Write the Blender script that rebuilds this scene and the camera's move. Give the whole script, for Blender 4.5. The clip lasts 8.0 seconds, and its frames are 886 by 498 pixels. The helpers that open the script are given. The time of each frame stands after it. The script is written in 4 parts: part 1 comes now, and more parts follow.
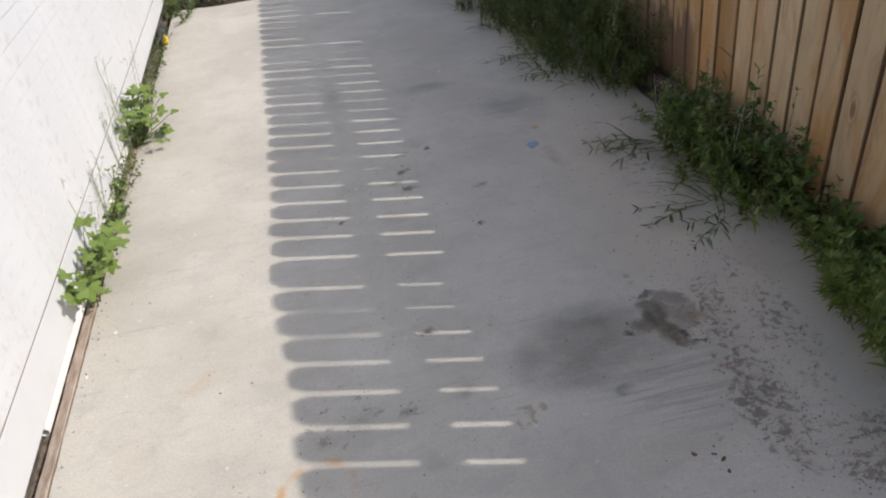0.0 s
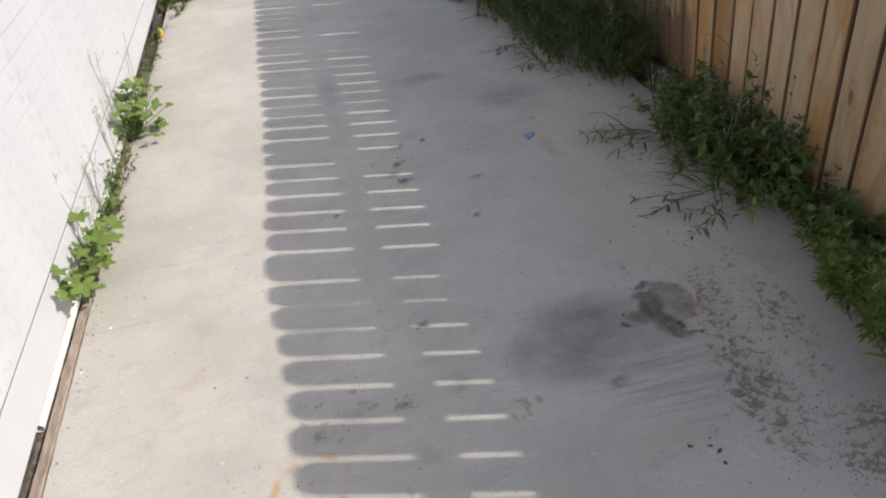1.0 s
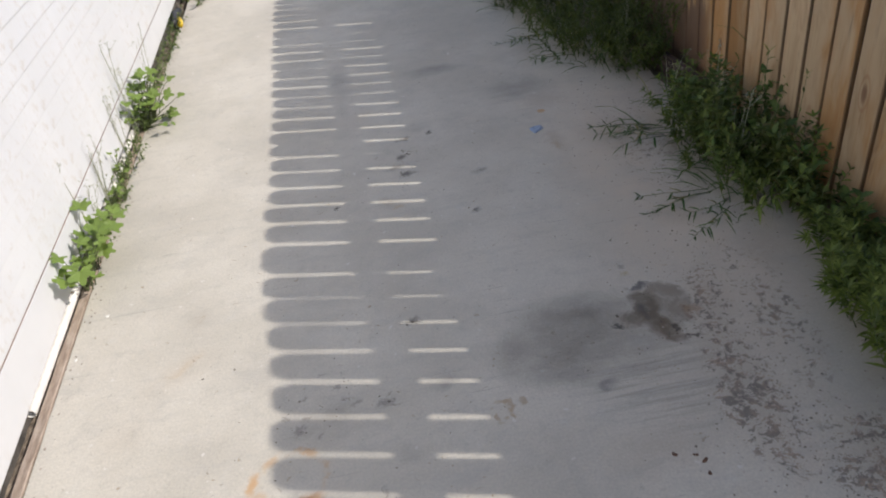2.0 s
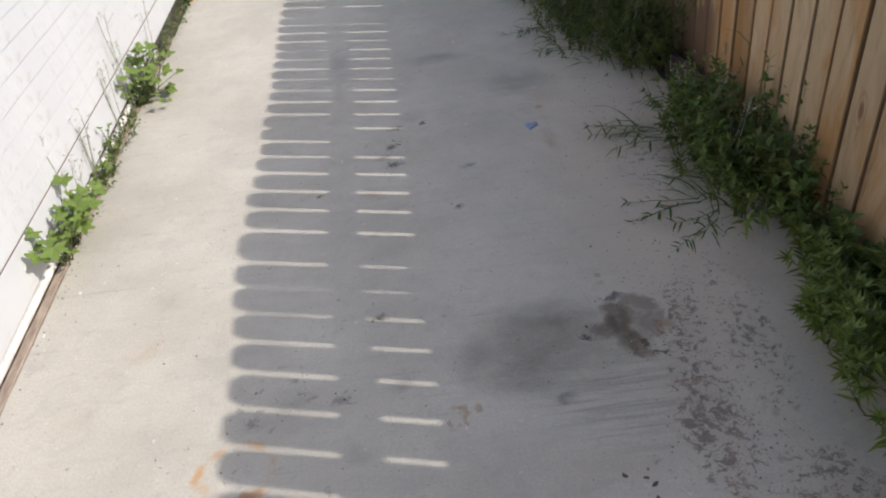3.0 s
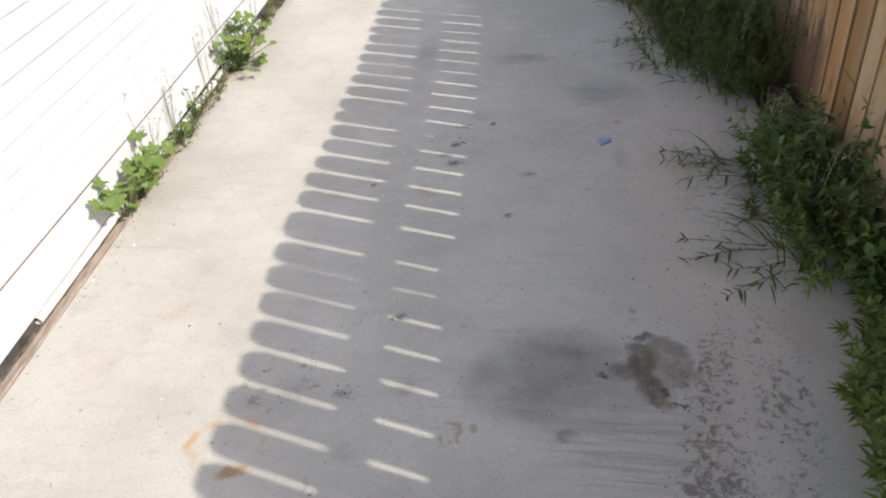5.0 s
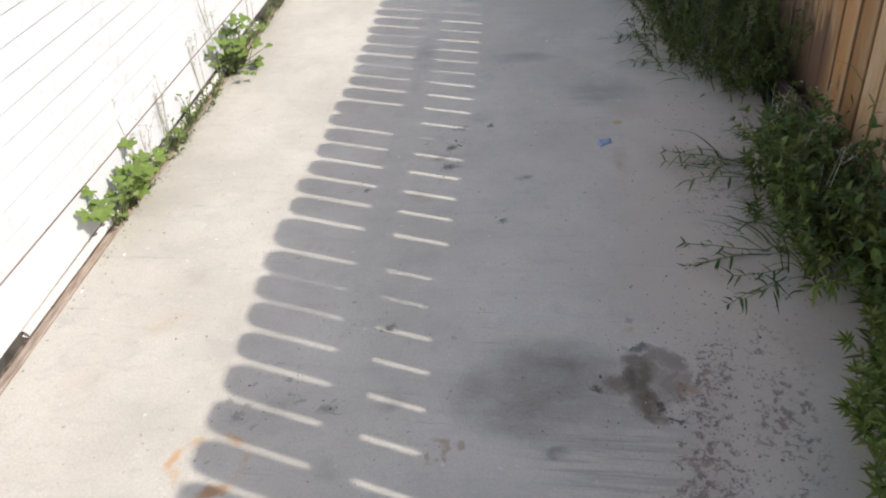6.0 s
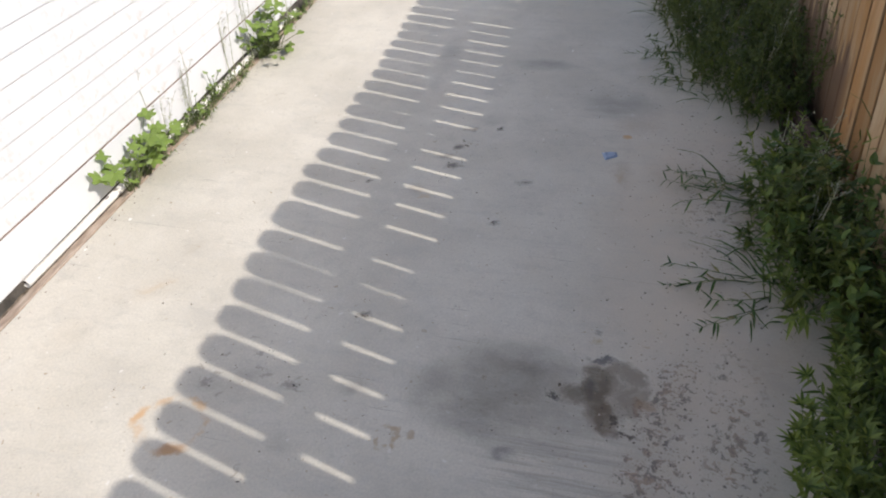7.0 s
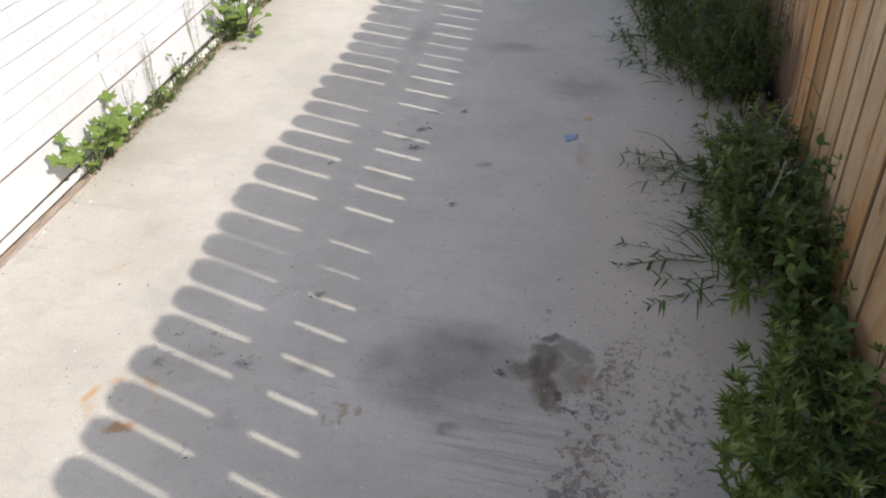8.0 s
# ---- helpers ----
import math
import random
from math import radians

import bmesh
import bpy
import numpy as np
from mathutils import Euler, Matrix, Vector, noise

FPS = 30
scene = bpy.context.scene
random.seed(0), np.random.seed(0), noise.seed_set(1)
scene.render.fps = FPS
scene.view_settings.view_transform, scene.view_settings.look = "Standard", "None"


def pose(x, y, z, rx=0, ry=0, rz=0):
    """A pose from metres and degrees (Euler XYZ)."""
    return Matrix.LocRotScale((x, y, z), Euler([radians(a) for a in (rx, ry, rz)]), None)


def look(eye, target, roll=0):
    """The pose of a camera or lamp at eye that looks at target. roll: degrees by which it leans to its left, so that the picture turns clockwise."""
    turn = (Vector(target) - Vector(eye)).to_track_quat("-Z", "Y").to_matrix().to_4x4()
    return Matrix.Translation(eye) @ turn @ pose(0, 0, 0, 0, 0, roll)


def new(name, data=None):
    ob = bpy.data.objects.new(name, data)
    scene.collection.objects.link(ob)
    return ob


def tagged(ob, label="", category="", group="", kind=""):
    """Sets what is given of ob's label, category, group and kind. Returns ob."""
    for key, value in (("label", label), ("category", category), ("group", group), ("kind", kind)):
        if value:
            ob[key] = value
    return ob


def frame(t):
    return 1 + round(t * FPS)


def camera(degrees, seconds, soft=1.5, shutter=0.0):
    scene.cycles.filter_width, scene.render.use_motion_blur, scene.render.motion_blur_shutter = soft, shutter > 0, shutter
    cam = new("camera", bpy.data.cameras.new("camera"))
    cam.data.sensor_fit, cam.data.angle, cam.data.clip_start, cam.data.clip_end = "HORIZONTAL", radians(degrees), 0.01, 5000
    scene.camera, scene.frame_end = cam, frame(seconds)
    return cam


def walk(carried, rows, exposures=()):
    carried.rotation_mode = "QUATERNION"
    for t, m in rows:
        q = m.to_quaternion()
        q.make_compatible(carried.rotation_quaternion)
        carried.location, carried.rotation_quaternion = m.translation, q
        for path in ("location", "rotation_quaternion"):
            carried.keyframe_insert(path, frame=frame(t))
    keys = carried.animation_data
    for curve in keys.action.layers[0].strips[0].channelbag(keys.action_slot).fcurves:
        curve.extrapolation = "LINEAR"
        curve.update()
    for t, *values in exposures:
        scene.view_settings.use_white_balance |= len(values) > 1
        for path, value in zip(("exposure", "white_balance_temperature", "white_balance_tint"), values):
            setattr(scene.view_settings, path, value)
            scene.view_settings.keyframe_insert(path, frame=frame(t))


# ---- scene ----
cam = camera(66.9, 8.0, soft=2.0)
PATH = [
    (0, (0.249, 0.025, 1.699), (0.485, 1.584, 0.468), -6.0),
    (0.5, (0.268, 0.03, 1.693), (0.495, 1.576, 0.445), -6.7),
    (1, (0.274, 0.034, 1.691), (0.501, 1.579, 0.44), -6.6),
    (1.5, (0.326, 0.04, 1.678), (0.511, 1.59, 0.427), -7.7),
    (3, (0.612, 0.092, 1.664), (0.661, 1.615, 0.368), -6.3),
    (3.5, (0.65, 0.169, 1.669), (0.67, 1.693, 0.375), -6.1),
    (4, (0.726, 0.174, 1.648), (0.57, 1.687, 0.35), -6.0),
    (4.5, (0.804, 0.143, 1.66), (0.567, 1.648, 0.365), -4.4),
    (6, (0.92, 0.26, 1.643), (0.629, 1.747, 0.338), -6.4),
    (6.5, (1.021, 0.258, 1.639), (0.623, 1.741, 0.358), -4.1),
    (7, (1.131, 0.253, 1.64), (0.717, 1.721, 0.346), -3.6),
    (7.5, (1.223, 0.257, 1.638), (0.811, 1.713, 0.33), -3.8),
    (8, (1.266, 0.252, 1.63), (0.88, 1.701, 0.306), -3.2),
]
walk(cam, [(t, look(eye, target, roll)) for t, eye, target, roll in PATH],
     exposures=[(0, 0.50, 6950, 11), (1.5, 0.51, 6950, 11), (3.0, 0.53, 6950, 11), (3.5, 0.71, 6950, 11), (4.5, 0.80, 6950, 11), (6, 0.76, 6950, 11), (8, 0.73, 6950, 11)])

# ---- world and sun ----
SUN_WAY = Vector((-1.112, 0.305, -1.0)).normalized()      # the way the sunlight travels
world = bpy.data.worlds.new("sky")
scene.world = world
world.use_nodes = True
wn = world.node_tree.nodes
sky = wn.new("ShaderNodeTexSky")
sky.sky_type, sky.sun_disc = "NISHITA", False
sky.sun_elevation = math.asin(-SUN_WAY.z)
sky.sun_rotation = math.atan2(-SUN_WAY.x, -SUN_WAY.y)
world.node_tree.links.new(sky.outputs["Color"], wn["Background"].inputs["Color"])
wn["Background"].inputs["Strength"].default_value = 0.15
sun = new("sun", bpy.data.lights.new("sun", "SUN"))
sun.data.energy, sun.data.angle, sun.data.color = 2.75, radians(0.53), (1.0, 0.981, 0.958)
sun.matrix_world = look((0, 0, 8), Vector((0, 0, 8)) + SUN_WAY)


# ---- material helpers ----
class Nodes:
    """Short ways to add shader nodes to one material."""

    def __init__(self, name, rough=0.8):
        self.mat = bpy.data.materials.new(name)
        self.mat.use_nodes = True
        self.splits = {}
        self.tree = self.mat.node_tree
        self.bsdf = self.tree.nodes["Principled BSDF"]
        self.bsdf.inputs["Roughness"].default_value = rough

    def add(self, kind, **ins):
        n = self.tree.nodes.new(kind)
        for k, v in ins.items():
            self.put(n.inputs[k.replace("_", " ")], v)
        return n

    def put(self, socket, v):
        if hasattr(v, "links"):
            self.tree.links.new(v, socket)
        else:
            socket.default_value = v

    def coords(self, which="Object"):
        return self.add("ShaderNodeTexCoord").outputs[which]

    def math(self, op, a, b=0.0, clamp=False):
        n = self.tree.nodes.new("ShaderNodeMath")
        n.operation, n.use_clamp = op, clamp
        self.put(n.inputs[0], a)
        self.put(n.inputs[1], b)
        return n.outputs[0]

    def vec(self, op, a, b=(0, 0, 0)):
        n = self.tree.nodes.new("ShaderNodeVectorMath")
        n.operation = op
        self.put(n.inputs[0], a)
        self.put(n.inputs[1], b)
        return n.outputs["Value"] if op == "LENGTH" else n.outputs["Vector"]

    def noise(self, vector, scale, detail=4.0, rough=0.55, out="Fac"):
        n = self.add("ShaderNodeTexNoise", Vector=vector, Scale=scale, Detail=detail, Roughness=rough)
        return n.outputs[out]

    def scaled(self, vector, s, turn=0.0):
        n = self.add("ShaderNodeMapping", Vector=vector)
        n.inputs["Scale"].default_value = s
        n.inputs["Rotation"].default_value = (0, 0, radians(turn))
        return n.outputs[0]

    def span(self, v, a, b, lo=0.0, hi=1.0, smooth=True):
        n = self.tree.nodes.new("ShaderNodeMapRange")
        n.interpolation_type = "SMOOTHSTEP" if smooth else "LINEAR"
        for k, w in zip((0, 1, 2, 3, 4), (v, a, b, lo, hi)):
            self.put(n.inputs[k], w)
        return n.outputs[0]

    def mix(self, fac, a, b, blend="MIX"):
        n = self.tree.nodes.new("ShaderNodeMix")
        n.data_type, n.blend_type = "RGBA", blend
        self.put(n.inputs[0], fac)
        self.put(n.inputs[6], (*a, 1) if isinstance(a, tuple) and len(a) == 3 else a)
        self.put(n.inputs[7], (*b, 1) if isinstance(b, tuple) and len(b) == 3 else b)
        return n.outputs[2]

    def bump(self, height, strength, distance):
        n = self.add("ShaderNodeBump", Height=height, Strength=strength, Distance=distance)
        self.tree.links.new(n.outputs[0], self.bsdf.inputs["Normal"])

    def color(self, v):
        self.put(self.bsdf.inputs["Base Color"], v if hasattr(v, "links") else (*v, 1))
        return self.mat

    def madd(self, a, b, c):
        n = self.tree.nodes.new("ShaderNodeMath")
        n.operation = "MULTIPLY_ADD"
        for k, v in enumerate((a, b, c)):
            self.put(n.inputs[k], v)
        return n.outputs[0]

    def flat(self, p):
        """The x and y of a place, split once for each vector."""
        key = p.node.name
        if key not in self.splits:
            n = self.add("ShaderNodeSeparateXYZ", Vector=p)
            self.splits[key] = (n.outputs[0], n.outputs[1])
        return self.splits[key]

    def oval(self, p, centre, rx, ry, turn=0.0, inner=0.4, top=1.0):
        """top inside an ellipse on the ground, falling to 0 at its rim."""
        x, y = self.flat(p)
        ca, sa = math.cos(radians(turn)), math.sin(radians(turn))

        def axis(a, b):
            k = -a * centre[0] - b * centre[1]
            if abs(b) < 0.01 * abs(a):
                return self.madd(x, a, k)
            return self.madd(y, b, k) if abs(a) < 0.01 * abs(b) else self.madd(x, a, self.madd(y, b, k))
        u, v = axis(ca / rx, sa / rx), axis(-sa / ry, ca / ry)
        r = self.math("SQRT", self.madd(u, u, self.math("MULTIPLY", v, v)))
        return self.span(r, 1.0, inner, 0.0, top), r


def concrete():
    m = Nodes("concrete", 0.88)
    p = m.coords()

    def shift(scale, detail, rough, reach):
        x = m.noise(p, scale, detail, rough)
        y = m.noise(m.vec("ADD", p, (7.3, 2.9, 1.7)), scale, detail, rough)
        both = m.add("ShaderNodeCombineXYZ", X=m.math("MULTIPLY", m.math("SUBTRACT", x, 0.5), reach), Y=m.math("MULTIPLY", m.math("SUBTRACT", y, 0.5), reach))
        return both.outputs[0]
    q = m.vec("ADD", p, shift(9.0, 5, 0.65, 0.10))
    qf = m.vec("ADD", q, shift(38.0, 4, 0.7, 0.05))
    # broad clouding, trowel marks and grain
    c = m.mix(m.span(m.noise(p, 1.7, 5, 0.6), 0.35, 0.66), (0.476, 0.437, 0.371), (0.567, 0.525, 0.453))
    c = m.mix(m.span(m.noise(m.scaled(q, (1.5, 14, 1), 8), 1.6, 4), 0.52, 0.72, 0, 0.28), c, (0.37, 0.350, 0.322))
    c = m.mix(m.span(m.noise(p, 8.0, 6, 0.7), 0.55, 0.75, 0, 0.4), c, (0.54, 0.525, 0.49))
    c = m.mix(m.span(m.noise(q, 4.2, 6, 0.7), 0.48, 0.68, 0, 0.28), c, (0.34, 0.318, 0.288))
    c = m.mix(m.span(m.noise(q, 21.0, 6, 0.75), 0.52, 0.68, 0, 0.26), c, (0.31, 0.285, 0.25))
    c = m.mix(m.span(m.noise(p, 120.0, 3, 0.75), 0.3, 0.7, 0, 0.36), c, (0.31, 0.295, 0.275))
    # thin scratches, small tan chips, pale specks
    scratch = m.math("MULTIPLY", m.span(m.noise(m.scaled(p, (2.2, 75, 1), 5), 1.0, 3, 0.6), 0.665, 0.71), m.span(m.noise(p, 2.3, 3), 0.48, 0.6))
    c = m.mix(m.math("MULTIPLY", scratch, 0.6), c, (0.27, 0.25, 0.225))
    chips = m.math("MULTIPLY", m.span(m.noise(m.scaled(q, (1, 1.5, 1)), 42.0, 2, 0.5), 0.67, 0.70), m.span(m.noise(p, 3.1, 3), 0.47, 0.60))
    c = m.mix(m.math("MULTIPLY", chips, 0.8), c, (0.31, 0.25, 0.185))
    c = m.mix(m.span(m.noise(p, 55.0, 2, 0.5), 0.70, 0.76, 0, 0.5), c, (0.23, 0.21, 0.19))
    c = m.mix(m.span(m.noise(m.scaled(p, (1, 1, 1)), 31.0, 2, 0.5), 0.70, 0.76, 0, 0.7), c, (0.60, 0.58, 0.55))

    mottle = m.span(m.noise(m.scaled(q, (0.7, 1.3, 1), -12), 9.0, 5, 0.65), 0.28, 0.60, 0.55, 1.0)
    ragged = m.span(m.noise(m.scaled(qf, (1.0, 1.2, 1)), 16.0, 6, 0.75), 0.34, 0.52, 0.55, 1.0)

    def stain(col, centre, rx, ry, turn=0, inner=0.4, strength=0.6, at=None, over=None):
        nonlocal c
        f, _ = m.oval(at if at is not None else q, centre, rx, ry, turn if abs(turn) > 6 else 0, inner, strength)
        c = m.mix(m.math("MULTIPLY", f, over if over is not None else mottle), c, col)
    wash, _ = m.oval(q, (1.55, 2.3), 0.50, 1.6, 0, 0.2)
    c = m.mix(m.math("MULTIPLY", wash, m.span(m.noise(q, 5.0, 5, 0.7), 0.35, 0.65, 0.40, 0.85)), c, (0.535, 0.458, 0.372))
    for centre, rx, ry, turn, k in (((1.58, 2.05), 0.20, 0.14, 10, 0.5), ((1.50, 2.70), 0.22, 0.25, -8, 0.45), ((1.30, 3.15), 0.16, 0.12, 0, 0.35), ((1.42, 3.75), 0.20, 0.25, 0, 0.4), ((1.72, 2.55), 0.14, 0.5, 0, 0.5),
                                    ((1.25, 2.72), 0.06, 0.16, 10, 0.5), ((1.72, 1.75), 0.13, 0.2, 0, 0.4), ((1.05, 1.05), 0.25, 0.12, -6, 0.3), ((0.42, 2.48), 0.08, 0.05, 0, 0.4), ((0.35, 3.3), 0.15, 0.2, 0, 0.25)):
        stain((0.33, 0.265, 0.205), centre, rx, ry, turn, 0.0, k, qf, ragged)
    # soft grey smudges
    grey = (0.21, 0.195, 0.18)
    for centre, rx, ry, turn, s in (((0.81, 3.73), 0.24, 0.09, 5, 0.62), ((1.20, 3.32), 0.27, 0.20, 0, 0.55), ((0.34, 1.19), 0.07, 0.055, 0, 0.4),
                                    ((0.25, 3.80), 0.10, 0.25, 0, 0.4), ((0.26, 3.45), 0.06, 0.2, 0, 0.25), ((0.85, 2.45), 0.2, 0.1, 0, 0.12),
                                    ((0.62, 3.1), 0.13, 0.08, 30, 0.3), ((1.7, 1.1), 0.2, 0.5, 0, 0.25), ((1.3, 5.2), 0.5, 0.3, 0, 0.35), ((0.49, 1.42), 0.07, 0.04, 0, 0.4)):
        stain(grey, centre, rx, ry, turn, 0.1, s)
    stain((0.30, 0.28, 0.25), (-0.60, 2.055), 0.24, 0.006, 3, 0.0, 0.5, p)
    stain((0.36, 0.30, 0.23), (-0.40, 1.70), 0.20, 0.10, 30, 0.0, 0.28, qf)
    stain((0.36, 0.30, 0.23), (-0.55, 1.45), 0.12, 0.16, 0, 0.0, 0.22, qf)
    stain((0.36, 0.30, 0.23), (-0.35, 1.95), 0.05, 0.08, -30, 0.0, 0.3, qf)
    for xy, r, k in (((0.417, 1.722), 0.045, 0.95), ((0.303, 1.397), 0.05, 0.35), ((0.762, 2.308), 0.04, 0.7), ((0.183, 2.502), 0.03, 0.8), ((0.674, 3.024), 0.035, 0.8), ((0.85, 2.60), 0.05, 0.5), ((0.15, 1.42), 0.09, 0.18), ((0.03, 1.35), 0.07, 0.18)):
        stain((0.09, 0.085, 0.08), xy, r, r * 0.55, 15, 0.0, k, qf, ragged)
    for xy, rx, ry, turn in (((0.02, 1.36), 0.030, 0.010, 60), ((0.05, 1.40), 0.022, 0.009, 20), ((-0.02, 1.40), 0.018, 0.008, -30), ((0.09, 1.33), 0.018, 0.010, 45), ((0.17, 1.45), 0.024, 0.008, 10), ((0.14, 1.50), 0.020, 0.008, 70),
                             ((0.20, 1.42), 0.016, 0.010, 0), ((0.03, 1.48), 0.018, 0.009, 35), ((0.10, 1.55), 0.016, 0.008, 0), ((0.28, 1.40), 0.030, 0.007, 8), ((0.33, 1.385), 0.024, 0.006, -4), ((0.30, 1.425), 0.016, 0.006, 20), ((0.26, 1.08), 0.008, 0.030, -14)):
        stain((0.20, 0.18, 0.16), xy, rx * 1.2, ry * 1.2, turn, 0.2, 0.6, qf, ragged)
    # the oil stain: soft blots, then streaks wiped out of it
    oil = (0.112, 0.099, 0.088)
    blot = m.span(m.noise(m.scaled(qf, (0.8, 2.0, 1), -4), 5.0, 7, 0.75), 0.25, 0.70, 0.45, 1.0)
    stain(oil, (0.94, 1.51), 0.37, 0.26, 8, 0.1, 0.62, qf, blot)
    stain(oil, (1.00, 1.62), 0.25, 0.11, 4, 0.2, 0.42, None, blot)
    stain(oil, (0.71, 1.48), 0.08, 0.15, -14, 0.1, 0.40, None, blot)
    stain(oil, (0.86, 1.39), 0.17, 0.11, 8, 0.1, 0.45, None, blot)
    stain((0.085, 0.085, 0.095), (0.97, 1.295), 0.065, 0.030, 0, 0.0, 0.55, qf)
    for xy in ((0.545, 2.99), (0.51, 2.83), (0.52, 2.67), (0.47, 2.74)):
        stain(oil, xy, 0.05, 0.035, 15, 0.0, 0.95, qf)
    stain(oil, (0.07, 1.38), 0.20, 0.14, 0, 0.0, 0.16)
    # streaks dragged over the slab
    lines = m.span(m.noise(m.scaled(p, (1.6, 34, 1), -2), 1.0, 5, 0.7), 0.44, 0.64)
    zone, _ = m.oval(q, (1.12, 1.27), 0.34, 0.26, 0, 0.2)
    c = m.mix(m.math("MULTIPLY", m.math("MULTIPLY", lines, zone), 0.50), c, (0.185, 0.170, 0.155))
    pale = m.math("MULTIPLY", m.span(m.noise(m.scaled(p, (2.2, 46, 1), -3), 1.0, 4, 0.7), 0.56, 0.66), m.oval(q, (0.98, 1.42), 0.26, 0.12, 0, 0.2)[0])
    c = m.mix(m.math("MULTIPLY", pale, 0.40), c, (0.42, 0.40, 0.38))
    # brown spill with a hard rim
    brown = (0.130, 0.104, 0.076)
    stain((0.215, 0.185, 0.152), (1.285, 1.575), 0.085, 0.125, -4, 0.75, 0.85, qf, ragged)
    stain(brown, (1.205, 1.555), 0.062, 0.150, 3, 0.45, 0.92, qf)
    stain(brown, (1.150, 1.540), 0.075, 0.050, 12, 0.3, 0.85, qf)
    stain((0.125, 0.092, 0.062), (1.245, 1.455), 0.050, 0.070, 10, 0.5, 0.90, qf)
    stain((0.075, 0.070, 0.065), (1.19, 1.575), 0.035, 0.060, 0, 0.0, 0.8, qf)
    stain((0.10, 0.095, 0.10), (1.225, 1.685), 0.060, 0.022, -6, 0.3, 0.85, qf, ragged)
    stain((0.040, 0.032, 0.024), (1.300, 1.418), 0.040, 0.013, -6, 0.3, 0.95, qf)
    stain((0.055, 0.045, 0.035), (1.272, 1.462), 0.014, 0.022, 0, 0.3, 0.9, qf)
    stain((0.055, 0.050, 0.045), (1.078, 1.524), 0.022, 0.012, 30, 0.2, 0.9, qf)
    stain((0.26, 0.165, 0.095), (1.35, 1.535), 0.040, 0.028, 0, 0.3, 0.8, qf, ragged)
    stain((0.36, 0.28, 0.16), (1.20, 1.755), 0.022, 0.022, 0, 0.2, 0.6, qf)
    stain((0.20, 0.185, 0.17), (1.205, 1.795), 0.020, 0.012, 0, 0.2, 0.6, qf)
    # worn band where the stones show
    a1, _ = m.oval(q, (1.41, 1.52), 0.12, 0.32, -18, 0.0)
    a2, _ = m.oval(q, (1.36, 1.16), 0.14, 0.40, -4, 0.2)
    a5, _ = m.oval(q, (1.60, 1.45), 0.17, 0.62, -4, 0.1)
    a3, _ = m.oval(q, (1.58, 0.88), 0.24, 0.24, 0, 0.0)
    a4, _ = m.oval(q, (1.62, 2.5), 0.34, 0.7, 0, 0.1)
    band = m.math("MAXIMUM", m.math("MAXIMUM", a1, a2), m.math("MAXIMUM", m.math("MAXIMUM", a3, m.math("MULTIPLY", a5, 0.45)), m.math("MULTIPLY", a4, 0.30)))
    flakes = m.noise(m.scaled(qf, (0.95, 1.15, 1)), 40.0, 4, 0.65)
    patchy = m.span(m.noise(p, 9.0, 4, 0.7), 0.36, 0.56, -0.05, 0.06)
    holes = m.span(m.math("ADD", flakes, m.math("ADD", patchy, m.math("MULTIPLY", band, 0.11))), 0.630, 0.655)
    holes = m.math("MULTIPLY", holes, m.span(band, 0.10, 0.40))
    c = m.mix(m.math("MULTIPLY", band, 0.42), c, (0.375, 0.318, 0.262))
    rims = m.math("MULTIPLY", m.span(m.math("ABSOLUTE", m.math("SUBTRACT", m.math("ADD", flakes, patchy), 0.535)), 0.03, 0.0), band)
    c = m.mix(m.math("MULTIPLY", rims, 0.30), c, (0.50, 0.46, 0.42))
    tone = m.mix(m.span(m.noise(p, 15.0, 3), 0.42, 0.60), (0.125, 0.108, 0.094), (0.270, 0.190, 0.140))
    tone = m.mix(m.span(m.noise(p, 75.0, 3, 0.7), 0.48, 0.62, 0, 0.7), tone, (0.075, 0.068, 0.060))
    c = m.mix(m.math("MULTIPLY", holes, 0.70), c, tone)
    # rust
    rust = (0.47, 0.27, 0.115)
    wob, r = m.oval(q, (-0.005, 1.195), 0.115, 0.10, 0, 0.4)
    ring = m.math("MULTIPLY", m.span(m.math("ABSOLUTE", m.math("SUBTRACT", r, 0.93)), 0.22, 0.02), m.span(m.noise(p, 13.0, 3), 0.36, 0.6))
    c = m.mix(m.math("MULTIPLY", ring, 0.5), c, rust)
    stain((0.33, 0.17, 0.07), (0.035, 1.115), 0.065, 0.035, 20, 0.3, 0.75)
    stain(rust, (-0.115, 1.195), 0.025, 0.06, 5, 0.2, 0.6)
    stain(rust, (0.04, 1.285), 0.045, 0.016, -15, 0.2, 0.7)
    stain(rust, (1.265, 3.03), 0.03, 0.022, 0, 0.3, 0.95)
    stain((0.42, 0.29, 0.17), (1.24, 2.70), 0.03, 0.06, 0, 0.2, 0.4)
    stain((0.42, 0.29, 0.17), (-0.38, 1.72), 0.10, 0.03, 35, 0.0, 0.35)
    stain((0.42, 0.29, 0.17), (0.45, 2.44), 0.04, 0.02, 0, 0.2, 0.5)
    _, r2 = m.oval(q, (0.635, 1.275), 0.036, 0.046, 0, 0.4)
    c = m.mix(m.math("MULTIPLY", m.span(m.math("ABSOLUTE", m.math("SUBTRACT", r2, 0.85)), 0.35, 0.05), m.span(m.noise(p, 22.0, 2), 0.42, 0.58, 0, 0.6)), c, (0.30, 0.19, 0.09))
    stain((0.30, 0.19, 0.09), (0.70, 1.29), 0.02, 0.02, 0, 0.2, 0.55)
